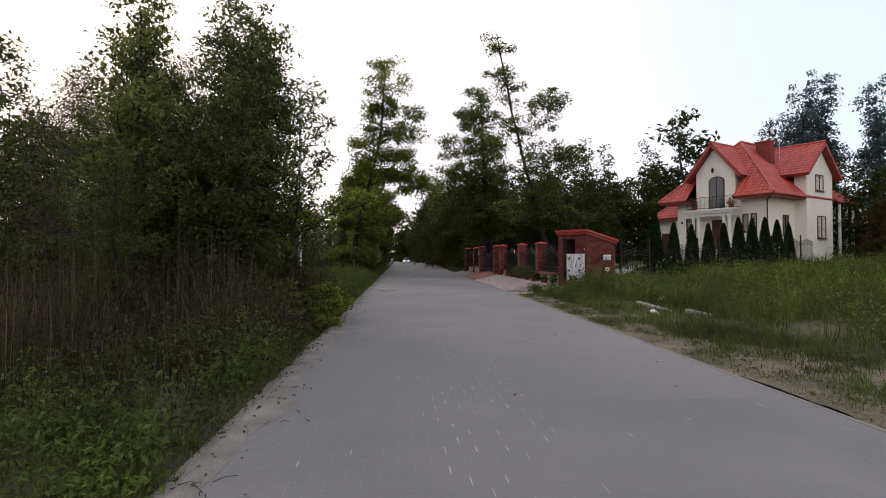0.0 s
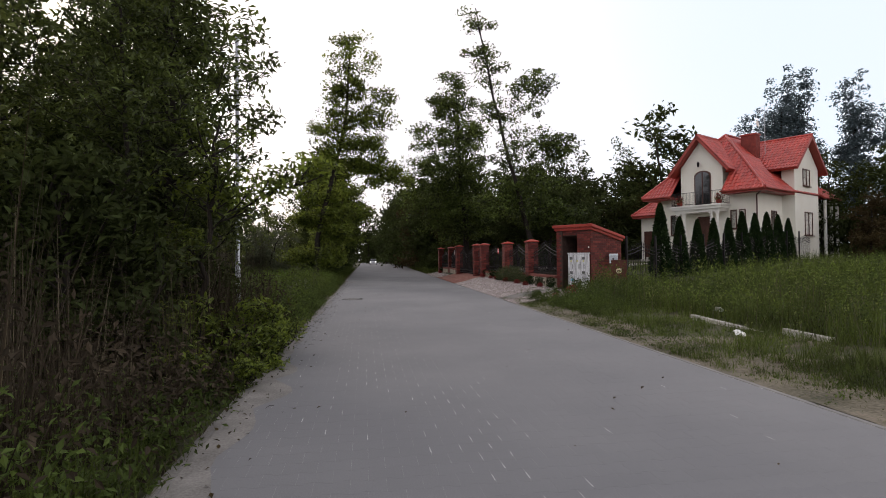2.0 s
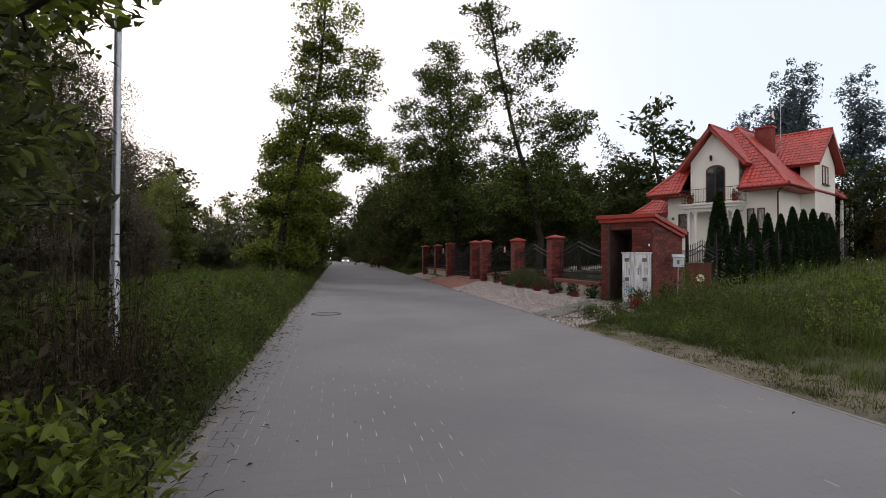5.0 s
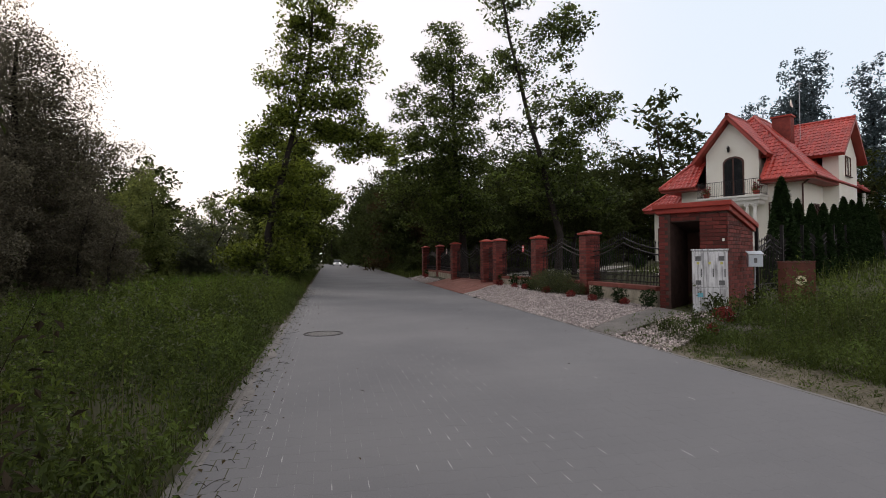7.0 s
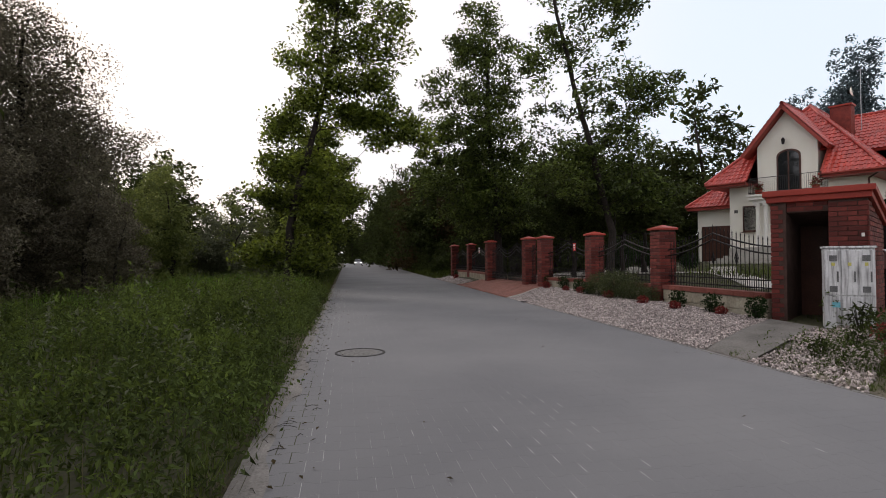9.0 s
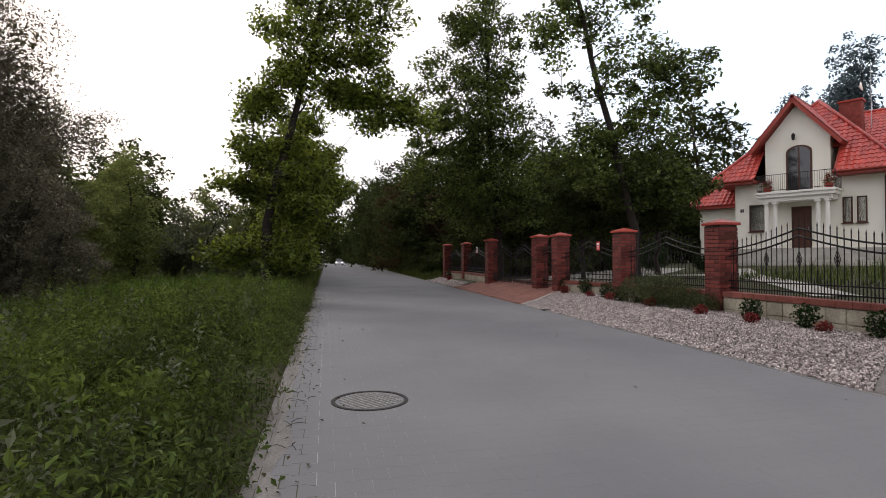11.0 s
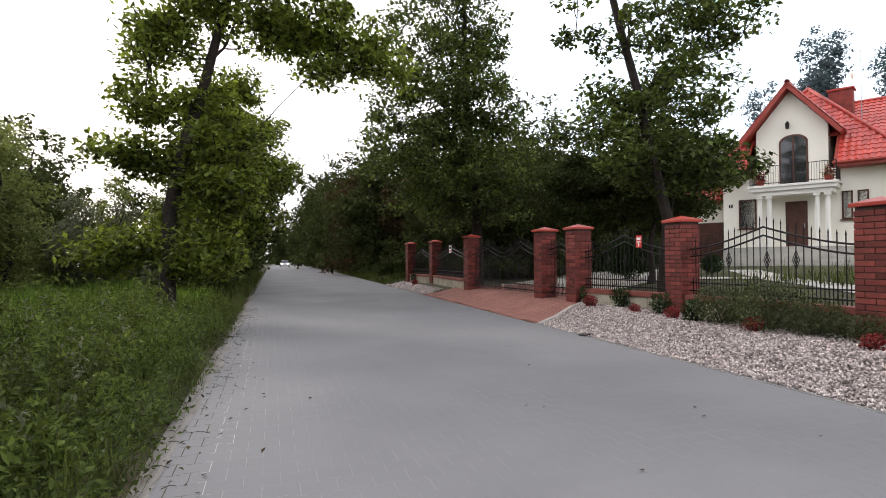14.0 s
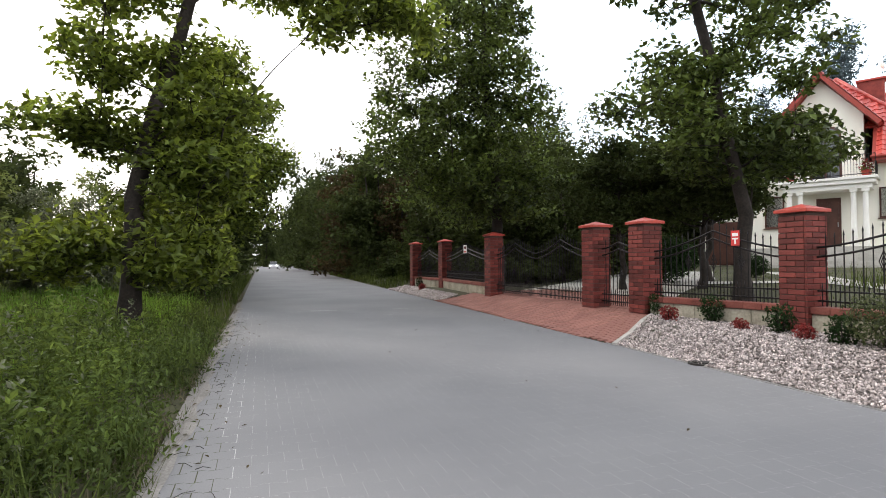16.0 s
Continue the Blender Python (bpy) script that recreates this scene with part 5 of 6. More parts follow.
def block(gap, deep):
    """An interlocking block with a fine chamfer, set square to the lane's left edge."""
    low, top = OUT * (1 - gap * 0.5 / 0.1), OUT * (1 - gap / 0.1)
    v = np.concatenate([np.column_stack([low, np.full(NB, -deep)]), np.column_stack([top, np.zeros(NB)])])
    return v @ np.array([(CT, ST, 0), (-ST, CT, 0), (0, 0, 1)])


TIGHT, LOOSE = block(0.0007, 0.0006), block(0.0034, 0.0016)
BLOCK = mesh_np("paving_block", TIGHT, BF, M_ASPH)
WORN = mesh_np("worn_paving_block", LOOSE, BF, M_ASPH)
bits, sand = [], []
for j in range(-60, 225):
    b = j * 0.165
    for i in range(34):
        a = 0.1 + i * 0.2 - (0.1 if j % 2 else 0.0)
        x, y = -1.30 + a * CT - b * ST, a * ST + b * CT
        edge = road_r(y)
        if x > edge + 0.09 or y > 36:
            continue
        dz = rngp.uniform(0, 0.0002)
        loose = y > 10.0 and a < 0.28 + 0.3 * abs(noise.noise((0.0, y * 0.5, 9.0)))
        pale = 0.45 if 0.7 < a < 2.3 and noise.noise((a * 0.7, y * 0.22, 15.0)) > -0.05 else 0.03
        if rngp.random() < pale and y < 17:
            q = np.array([(-0.0042, -0.05), (0.0042, -0.06), (0.003, 0.055), (-0.003, 0.05)]) * rngp.uniform(0.5, 1.15, (4, 2)) + np.array([0.1, 0.0])
            sand.append((np.column_stack([x + q[:, 0] * CT - q[:, 1] * ST, y + q[:, 0] * ST + q[:, 1] * CT, np.full(4, 0.0012)]), np.array([(0, 1, 2, 3)])))
        if 3.2 < y < 4.9 and 0.12 < a and x < edge - 0.12:
            part("paving_block", WORN if loose else BLOCK, None, road, at=pose(x, y, dz))
            continue
        w = (LOOSE if loose else TIGHT) + np.array([x, y, dz])
        w[:, 0] = np.clip(w[:, 0], road_l(y) - 0.02, edge - 0.003)
        bits.append((w, BF) if y < 22 else (w[NB:], BF[:5] - NB))
tagged(part("paving", mesh_np("paving", *join_np(bits), M_ASPH), None, road), "grey interlocking concrete paving blocks", kind="stuff")
M_DASH = mat("pale_joint_sand", (0.26, 0.255, 0.245), (0.52, 0.51, 0.49), 3, 0.95, 0.1, 90)
tagged(part("joint_sand", mesh_np("joint_sand", *join_np(sand), M_DASH), None, road), "pale sand in the joints", kind="stuff")
# soil in the joints of the left margin
bm = bmesh.new()
prev = None
for y in np.arange(10, 36, 0.25):
    e = road_l(y)
    cur = [bm.verts.new((e - 0.02, y, -0.0001)), bm.verts.new((e + 0.25 + 0.35 * abs(noise.noise((0.0, y * 0.5, 9.0))), y, -0.0001))]
    if prev:
        bm.faces.new((prev[0], prev[1], cur[1], cur[0]))
    prev = cur
part("joint_soil", bm, M_SOIL, road, "dark soil in the joints")
M_EDGE = mat("concrete_edging", (0.14, 0.135, 0.13), (0.215, 0.21, 0.2), 2, 0.9, 0.2, 60, vary="object", amount=0.05)
# flush edging along the meadow side
for y in np.arange(-3, 28.5, 1.0):
    d = Vector((road_r(y + 1) - road_r(y), 1.0, 0))
    m = Matrix.Translation((road_r(y), y, 0)) @ Matrix.Rotation(math.atan2(d.y, d.x), 4, "Z")
    part("edging", boxed(0.001, d.length - 0.001, -0.05, 0.0, -0.15, 0.006, 0.005), M_EDGE, road, at=m)
# ---- gravel, driveway, verge ----
FENCE_X = 4.9


def fence_x(y):
    return float(np.interp(y, (18, 20.8, 24.45, 27.82, 30.45), (5.0, 5.0, 4.89, 4.51, 3.76)))


def gravel(name, rng, n, region, label, size=0.0195):
    """Crushed stones strewn where region(x, y) holds."""
    x0, x1, y0, y1, inside = region
    xy = rng.uniform((x0, y0), (x1, y1), (n * 3, 2))
    xy = np.array([p for p in xy if inside(*p)][:n])
    z = np.array([land(a, b) for a, b in xy]) + rng.uniform(0.0, 0.025, len(xy))
    o = np.array([(1, 0, 0), (-1, 0, 0), (0, 1, 0), (0, -1, 0), (0, 0, 1), (0, 0, -1)], float)
    v = o[None] * (size * rng.uniform(0.6, 1.35, (len(xy), 1, 3)))
    v += rng.normal(0, size * 0.16, v.shape)
    a, b = rng.uniform(0, 6.28, len(xy)), rng.uniform(-0.9, 0.9, len(xy))
    ca, sa, cb, sb = np.cos(a)[:, None], np.sin(a)[:, None], np.cos(b)[:, None], np.sin(b)[:, None]
    x, y, w = v[..., 0], v[..., 1], v[..., 2]
    y, w = y * cb - w * sb, y * sb + w * cb
    x, y = x * ca - y * sa, x * sa + y * ca
    v = np.stack([x, y, w], -1) + np.column_stack([xy, z + 0.03])[:, None]
    tri = np.array([(0, 2, 4), (2, 1, 4), (1, 3, 4), (3, 0, 4), (2, 0, 5), (1, 2, 5), (3, 1, 5), (0, 3, 5)])
    f = (np.arange(len(xy))[:, None, None] * 6 + tri[None]).reshape(-1, 3)
    return tagged(new(name, mesh_np(name, v.reshape(-1, 3), f, M_PEBBLE)), label, "gravel", kind="stuff")


def sheet(name, pts_l, pts_r, material, label, lift=0.02, cols=8, rough=0.0, seed=1, kind="structure"):
    """A strip of ground cover between two lines of points, laid over the land."""
    rng = np.random.default_rng(seed)
    bm = bmesh.new()
    rows = []
    for a, b in zip(pts_l, pts_r):
        row = []
        for i in range(cols + 1):
            q = i / cols
            x, y = a[0] + (b[0] - a[0]) * q, a[1] + (b[1] - a[1]) * q
            if rough and i in (0, cols):
                x += rng.normal(0, rough)
            row.append(bm.verts.new((x, y, land(x, y) + lift)))
        rows.append(row)
    for p, q in zip(rows, rows[1:]):
        for k in range(cols):
            bm.faces.new((p[k], p[k + 1], q[k + 1], q[k]))
    bmesh.ops.recalc_face_normals(bm, faces=bm.faces)
    if bm.faces[0].normal.z < 0 if bm.faces.ensure_lookup_table() is None else False:
        bmesh.ops.reverse_faces(bm, faces=bm.faces)
    me = bpy.data.meshes.new(name)
    bm.to_mesh(me)
    bm.free()
    me.materials.append(material)
    return tagged(new(name, me), label, "ground", kind=kind)


def lerp_pts(pts, n):
    s = np.linspace(0, 1, len(pts))
    q = np.linspace(0, 1, n)
    p = np.array(pts, float)
    return np.column_stack([np.interp(q, s, p[:, 0]), np.interp(q, s, p[:, 1])])


def drive_edge(x):
    return 28.75 + 0.85 * (x - 2.03)


def slab(x, y):
    """Inside the concrete path before the shelter."""
    q = (x - 2.4) / 2.4
    return 0 < q < 1.05 and 17.95 + 1.75 * q < y < 18.85 + 1.85 * q


M_SLAB = mat("worn_concrete", (0.105, 0.098, 0.088), (0.21, 0.195, 0.178), 2.2, 0.9, 0.4, 40)
# bed under the stones
M_BED = mat("gravel_bed", (0.07, 0.06, 0.055), (0.16, 0.14, 0.125), 5, 0.95, 0.4, 60)
ysb = np.linspace(17.6, 28.7, 26)
sheet("gravel_bed", [(road_r(v) + 0.01, v) for v in ysb], [(fence_x(v), v) for v in ysb], M_BED, "grey bed under the decorative gravel", 0.012)
gravel("gravel", rg(81), 34000, (1.9, FENCE_X - 0.1, 18.9, 30.4, lambda x, y: x > road_r(y) + 0.03 and y < drive_edge(x) and x < fence_x(y) - 0.15 and not slab(x, y)), "white and pink crushed stone gravel beside the fence", 0.0155)
gravel("gravel", rg(82), 3400, (2.3, 5.4, 16.3, 19.9, lambda x, y: x > road_r(y) + 0.02 and x < 2.6 + 1.15 * (y - 16.5) and not slab(x, y) and y < 18.0 + 0.62 * (x - 2.5)), "white and pink crushed stone gravel beside the meter cabinet")
gravel("gravel", rg(83), 4200, (1.0, 3.0, 38.8, 46.5, lambda x, y: x > road_r(y) + 0.03 and x < 2.5 - 0.04 * (y - 39)), "white crushed stone gravel beyond the driveway", 0.03)
tagged(sheet("entrance_slab", [(2.42 + 0.4 * i, 17.95 + 0.29 * i) for i in range(7)], [(2.42 + 0.4 * i, 18.85 + 0.31 * i) for i in range(7)], M_SLAB, "worn grey concrete slab before the brick shelter", 0.05, 6))

# red driveway of small blocks
drive = thing("driveway", Matrix(), "red concrete block driveway before the gate", "driveway", kind="structure")
RB = np.array([(-0.097, -0.047), (0.097, -0.047), (0.097, 0.047), (-0.097, 0.047)])
RV = np.concatenate([np.column_stack([RB, np.full(4, -0.02)]), np.column_stack([RB * 0.96, np.zeros(4)])])
RF = np.array([(4, 5, 6, 7), (0, 1, 5, 4), (1, 2, 6, 5), (2, 3, 7, 6), (3, 0, 4, 7)])
RBLOCK = mesh_np("red_paving_block", RV, RF, M_REDPAVE)
bits, k = [], 0
yy = 28.6
while yy < 40.2:
    xx = 1.5 + (0.1 if k % 2 else 0)
    while xx < 5.4:
        left_ok = yy > drive_edge(xx) + 0.06
        far_ok = yy < 38.8 - 0.45 * max(0.0, xx - 1.7)
        if xx > road_r(yy) + 0.1 and left_ok and far_ok:
            zz = land(xx, yy) + 0.035
            tilt = math.degrees(math.atan((land(xx + 0.1, yy) - land(xx - 0.1, yy)) / 0.2))
            if 29.0 < yy < 30.3:
                part("paving_block", RBLOCK, None, drive, at=pose(xx, yy, zz, 0, -tilt, 0))
            else:
                w = RV.copy()
                w[:, 2] += RV[:, 0] * math.tan(radians(tilt))
                bits.append((w + np.array([xx, yy, zz]), RF))
        xx += 0.2
    yy += 0.1
    k += 1
tagged(part("paving", mesh_np("red_paving", *join_np(bits), M_REDPAVE), None, drive), kind="stuff")
for i in range(3):
    q0, q1 = i / 3, (i + 1) / 3
    a = Vector((2.05 + 1.75 * q0, 0, 0))
    b = Vector((2.05 + 1.75 * q1, 0, 0))
    a.y, b.y = drive_edge(a.x), drive_edge(b.x)
    a.z, b.z = land(a.x, a.y) + 0.03, land(b.x, b.y) + 0.03
    d = b - a
    m = Matrix.Translation(a) @ d.to_track_quat("X", "Z").to_matrix().to_4x4()
    kb = thing("edging_kerb", m, "narrow grey concrete edging kerb", "kerb", "edging kerbs")
    part("stone", boxed(0.004, d.length - 0.004, -0.035, 0.035, -0.12, 0.035, 0.008), M_CONC, kb)

# sandy verge on the meadow side and sand washed over the left edge

ysv = np.linspace(0.0, 18.0, 110)
verge = sheet("sandy_verge", [(road_r(v) + 0.05, v) for v in ysv], [(road_r(v) + 2.9, v) for v in ysv], M_DIRT, "bare patchy sandy soil along the lane", 0.0, 26, 0.0)
for v in verge.data.vertices:     # thins out into the meadow in an uneven line
    q = (v.co.x - road_r(v.co.y)) / 2.9
    v.co.z += 0.035 - 0.075 * q - 0.03 * step(17, 18, v.co.y) + 0.035 * noise.noise((v.co.x * 1.1, v.co.y * 0.9, 2.0)) + 0.02 * noise.noise((v.co.x * 3.5, v.co.y * 3.5, 4.0))
M_DRIFT = mat("grey_sand", (0.13, 0.12, 0.11), (0.25, 0.235, 0.215), 3, 0.95, 0.3, 60)
ysv = np.linspace(-1, 40, 220)
ys_n = [abs(noise.noise((v * 0.9, 0.0, 7.0))) for v in ysv]
bm = bmesh.new()
prev = None
for v, q in zip(ysv, ys_n):
    e = road_l(v)
    cur = [bm.verts.new((e - 0.10, v, -0.02)), bm.verts.new((e + 0.01, v, 0.006)), bm.verts.new((e + 0.03 + (0.2 + 0.5 * step(10.5, 7.5, v) if v > 3 else 0.35) * q + 0.12 * step(11.0, 7.0, v), v, 0.0025))]
    if prev:
        for k in range(2):
            bm.faces.new((prev[k], prev[k + 1], cur[k + 1], cur[k]))
    prev = cur
bmesh.ops.recalc_face_normals(bm, faces=bm.faces)
part_sand = part("sand_drift", bm, M_DRIFT, None)
tagged(part_sand, "pale sand washed over the lane's edge", "sand", kind="structure")
# yard surfaces
sheet("yard_drive", lerp_pts([(4.6, 31.2), (7.5, 34.0), (11.0, 37.0), (15.2, 42.0)], 14), lerp_pts([(4.2, 37.6), (7.0, 40.0), (9.0, 42.0), (13.2, 45.0)], 14), M_CONC, "pale concrete drive in the yard", 0.03, 8)
sheet("garden_path", lerp_pts([(9.2, 25.5), (10.6, 28.4), (12.8, 33.4), (16.4, 38.6)], 16), lerp_pts([(8.3, 26.0), (9.7, 28.9), (11.9, 34.0), (15.6, 39.6)], 16), M_CONC, "pale garden path across the lawn", 0.03, 3)
sheet("garden_path", lerp_pts([(12.3, 34.6), (10.0, 36.4)], 6), lerp_pts([(11.9, 33.6), (9.4, 35.5)], 6), M_CONC, "pale garden path across the lawn", 0.035, 3)


# ---- shrubs by the fence ----
def shrub_mesh(name, seed, r, h, n, size, material, width=0.5):
    g = rg(seed)
    d = g.normal(0, 1, (n, 3))
    d /= np.linalg.norm(d, axis=1)[:, None]
    lump = 1 + 0.18 * np.sin(d[:, 0] * 5 + seed) * np.cos(d[:, 1] * 4)
    p = d * (g.uniform(0, 1, n) ** 0.35 * lump)[:, None] * np.array([r, r, h * 0.5]) + np.array([0, 0, h * 0.52])
    p = p[p[:, 2] > 0.01]
    crown = mesh_np(name, *leaves(g, p, size, width, 0.7), material)
    bits = [tube([(0, 0, -0.05), (0.3 * r * math.cos(a), 0.3 * r * math.sin(a), h * 0.35), (0.6 * r * math.cos(a), 0.6 * r * math.sin(a), h * 0.75)], [0.012, 0.009, 0.004], 5) for a in np.linspace(0, 5.2, 6)]
    return mesh_np(name + "_stems", *join_np(bits), M_BARK), crown


def shrub(name, meshes, x, y, label, group, s=1.0, turn=0.0):
    ob = thing(name, pose(x, y, land(x, y) - 0.01, 0, 0, turn), label, "shrub", group)
    ob.scale = (s, s, s)
    tagged(part("branchwork", meshes[0], None, ob), kind="stuff")
    part("foliage", meshes[1], None, ob)
    return ob


def fence_shift(y):
    return float(np.interp(y, (17, 20, 24, 28, 31, 43), (1.1, 0.75, 0.4, 0.05, -0.15, -0.3)))


red_m = shrub_mesh("barberry", 91, 0.17, 0.30, 420, 0.045, M_RED, 0.7)
box_m = shrub_mesh("boxwood", 92, 0.19, 0.42, 620, 0.045, M_THUJA, 0.6)
for i, (x, y, s) in enumerate(((3.72, 22.75, 0.75), (3.75, 24.0, 0.8), (3.75, 25.6, 0.85), (3.72, 27.2, 0.8), (3.68, 28.15, 0.7), (3.55, 29.45, 0.95), (3.9, 21.6, 0.7), (3.75, 18.35, 1.05), (2.95, 17.6, 0.6), (2.5, 43.0, 1.0))):
    shrub("barberry", red_m, x + fence_shift(y), y, "small red-leaved barberry in the gravel", "barberries", s, 70 * i)
for i, (x, y, s) in enumerate(((4.02, 23.1, 1.0), (4.0, 22.0, 1.0), (4.05, 20.9, 1.05), (3.75, 26.75, 1.0), (3.9, 27.7, 1.05), (3.95, 28.95, 1.1), (3.85, 30.1, 1.0), (2.72, 44.4, 1.1), (2.72, 46.0, 1.1))):
    shrub("boxwood", box_m, x + fence_shift(y), y, "small dark green boxwood in the gravel", "boxwoods", s, 50 * i)
sprig_m = shrub_mesh("sprig", 93, 0.22, 0.5, 120, 0.12, M_DARKLEAF, 0.3)
for i, (x, y, s) in enumerate(((5.15, 19.25, 0.9), (4.2, 18.35, 0.55), (5.75, 18.95, 1.0), (3.5, 18.1, 0.5))):
    shrub("leafy_weed", sprig_m, x, y, "dark leafy weed before the meter cabinet", "leafy weeds", s, 80 * i)
M_JUNIPER = mat("juniper_needles", (0.034, 0.044, 0.016), (0.085, 0.104, 0.036), 2, 0.6, 0, 9, vary="island", amount=0.5, leafy=0.2)
jun_m = shrub_mesh("juniper", 94, 0.7, 0.9, 2600, 0.075, M_JUNIPER, 0.35)
for i, (x, y, s) in enumerate(((4.1, 24.95, 0.6), (4.0, 25.6, 0.85), (3.95, 26.35, 0.75), (4.2, 24.4, 0.45))):
    shrub("juniper", jun_m, x + fence_shift(y), y, "spreading dark green juniper before the fence wall", "junipers", s, 100 * i)
ball_m = shrub_mesh("yard_shrub", 95, 0.8, 1.5, 5200, 0.09, M_THUJA, 0.5)
for i, (x, y, s) in enumerate(((9.0, 36.9, 1.0), (10.8, 40.2, 1.1), (12.6, 41.0, 1.0), (13.2, 37.6, 0.55))):
    shrub("yard_shrub", ball_m, x, y, "round dark evergreen shrub in the yard", "yard shrubs", s, 40 * i)

# ---- things by the shelter ----
CB = pose(5.02, 19.76, -0.01, 0, 0, -35)
cab = thing("meter_cabinet", CB, "weathered pale grey electric meter cabinet with small doors", "meter cabinet")
CW, CDp, CH = 0.63, 0.32, 1.37
part("body", boxed(0, CW, 0, CDp, -0.1, CH, 0.01), M_CAB, cab)
bm = boxed(-0.02, CW + 0.02, -0.025, CDp + 0.02, CH + 0.002, CH + 0.035, 0.012)
part("roof", bm, M_CAB, cab)
M_LABEL = mat("yellow_label", (0.55, 0.5, 0.1), (0.65, 0.6, 0.2), 20, 0.6, 0, 60)
M_BLUE = mat("blue_sticker", (0.12, 0.45, 0.55), (0.25, 0.6, 0.7), 20, 0.5, 0, 60)
M_GREYDARK = mat("grey_window", (0.10, 0.10, 0.10), (0.2, 0.2, 0.2), 12, 0.3, 0, 60)
doors = ((0.015, 0.205, 0.66, CH - 0.03), (0.213, 0.415, 0.66, CH - 0.03), (0.423, CW - 0.015, 0.66, CH - 0.03), (0.015, 0.31, 0.1, 0.64), (0.318, CW - 0.015, 0.1, 0.64))
for i, (x0, x1, z0, z1) in enumerate(doors):
    dd = part("door", boxed(x0, x1, -0.018, -0.001, z0, z1, 0.006), M_CAB, cab)
    if i in (0, 2):
        for zc in (z1 - 0.12, z0 + 0.09):
            part("meter_window", boxed((x0 + x1) / 2 - 0.05, (x0 + x1) / 2 + 0.05, -0.024, -0.019, zc - 0.045, zc + 0.045, 0.004), M_GREYDARK, dd)
    if i < 3:
        part("warning_label", boxed((x0 + x1) / 2 - 0.022, (x0 + x1) / 2 + 0.022, -0.0205, -0.0185, z1 - 0.235, z1 - 0.185), M_LABEL, dd, "small yellow warning label")
        part("handle", rod(bmesh.new(), (x1 - 0.04, -0.03, z0 + 0.2), (x1 - 0.04, -0.03, z0 + 0.36), 0.011), M_GREYDARK, dd)
    if i == 3:
        part("sticker", boxed(0.09, 0.19, -0.021, -0.0185, 0.47, 0.55), M_BLUE, dd, "light blue sticker")
    if i == 4:
        part("handle", rod(bmesh.new(), (x0 + 0.06, -0.03, 0.3), (x0 + 0.06, -0.03, 0.42), 0.012), M_GREYDARK, dd)

M_MAIL = mat("pale_blue_enamel", (0.55, 0.60, 0.64), (0.66, 0.71, 0.75), 5, 0.4, 0.05, 30)
mb = thing("mailbox", pose(6.62, 20.26, land(6.7, 20.2) + 0.08, 0, 0, -25), "pale blue metal mailbox on a thin leaning post", "mailbox")
part("post", rod(bmesh.new(), (0.11, 0.1, -0.1), (0.14, 0.1, 0.76), 0.016), M_STEEL, mb)
bm = boxed(0, 0.27, 0, 0.2, 0.75, 1.0, 0.008)
part("box", bm, M_MAIL, mb)
bm = boxed(-0.012, 0.282, -0.02, 0.21, 1.003, 1.018, 0.004)
for v in bm.verts:
    v.co.z += 0.28 * (v.co.y + 0.02)
part("lid", bm, M_MAIL, mb)
bm = bmesh.new()
for x in (0.012, 0.258):
    f = [bm.verts.new(p) for p in ((x, 0.0, 1.0), (x, 0.2, 1.0), (x, 0.2, 1.06))]
    bm.faces.new(f)
ex = bmesh.ops.extrude_face_region(bm, geom=bm.faces[:])
for v in ex["geom"]:
    if isinstance(v, bmesh.types.BMVert):
        v.co.x += 0.004
part("cheek", bm, M_MAIL, mb)
part("badge", boxed(0.1, 0.16, -0.006, -0.001, 0.83, 0.93), M_GREYDARK, mb, "small dark badge")

bn = thing("brown_bin", pose(6.0, 18.5, land(6.2, 18.5), 0, 0, -22), "dark red-brown steel box on a concrete foot", "bin")
M_BIN = mat("red_brown_steel", (0.075, 0.022, 0.014), (0.13, 0.038, 0.024), 5, 0.6, 0.08, 40)
part("foot", boxed(0.04, 0.42, 0.05, 0.38, -0.1, 0.2, 0.02), M_CONC, bn, "grey concrete foot")
part("box", boxed(0, 0.46, 0, 0.42, 0.202, 0.96, 0.012), M_BIN, bn)
part("lid", boxed(-0.01, 0.47, -0.01, 0.43, 0.962, 0.98, 0.005), M_BIN, bn)
bm = bmesh.new()
rod(bm, (0.23, -0.001, 0.64), (0.23, -0.006, 0.64), 0.085, sides=20)
M_STICK = mat("cream_sticker", (0.6, 0.5, 0.25), (0.8, 0.75, 0.6), 30, 0.5, 0, 90)
st = part("sticker", bm, M_STICK, bn, "round cream and yellow sticker")
part("print", boxed(0.18, 0.28, -0.009, -0.0065, 0.63, 0.66), M_BIN, st)
for a, b in (((5.85, 19.3, 0.0), (5.78, 19.25, 0.62)), ((5.8, 19.32, 0.0), (5.88, 19.2, 0.55))):
    tagged(part("stick", rod(bmesh.new(), a, b, 0.006), M_STEEL, None), "thin pale stick leaning beside the cabinet", "stick", "leaning sticks")

# ---- signs on the fence ----
M_SIGNW = mat("white_sign", (0.7, 0.7, 0.68), (0.8, 0.8, 0.78), 9, 0.4, 0, 50)
M_SIGNR = mat("red_sign", (0.55, 0.04, 0.04), (0.65, 0.07, 0.06), 9, 0.4, 0, 50)


def sign(m, w, h, plate, bars, label):
    s = thing("warning_sign", m, label, "sign", "fence signs")
    part("plate", boxed(-w / 2, w / 2, -0.004, 0.0, -h / 2, h / 2), plate, s)
    for x0, x1, z0, z1, mt in bars:
        part("bar", boxed(x0 * w, x1 * w, -0.006, -0.0045, z0 * h, z1 * h), mt, s)
    return s


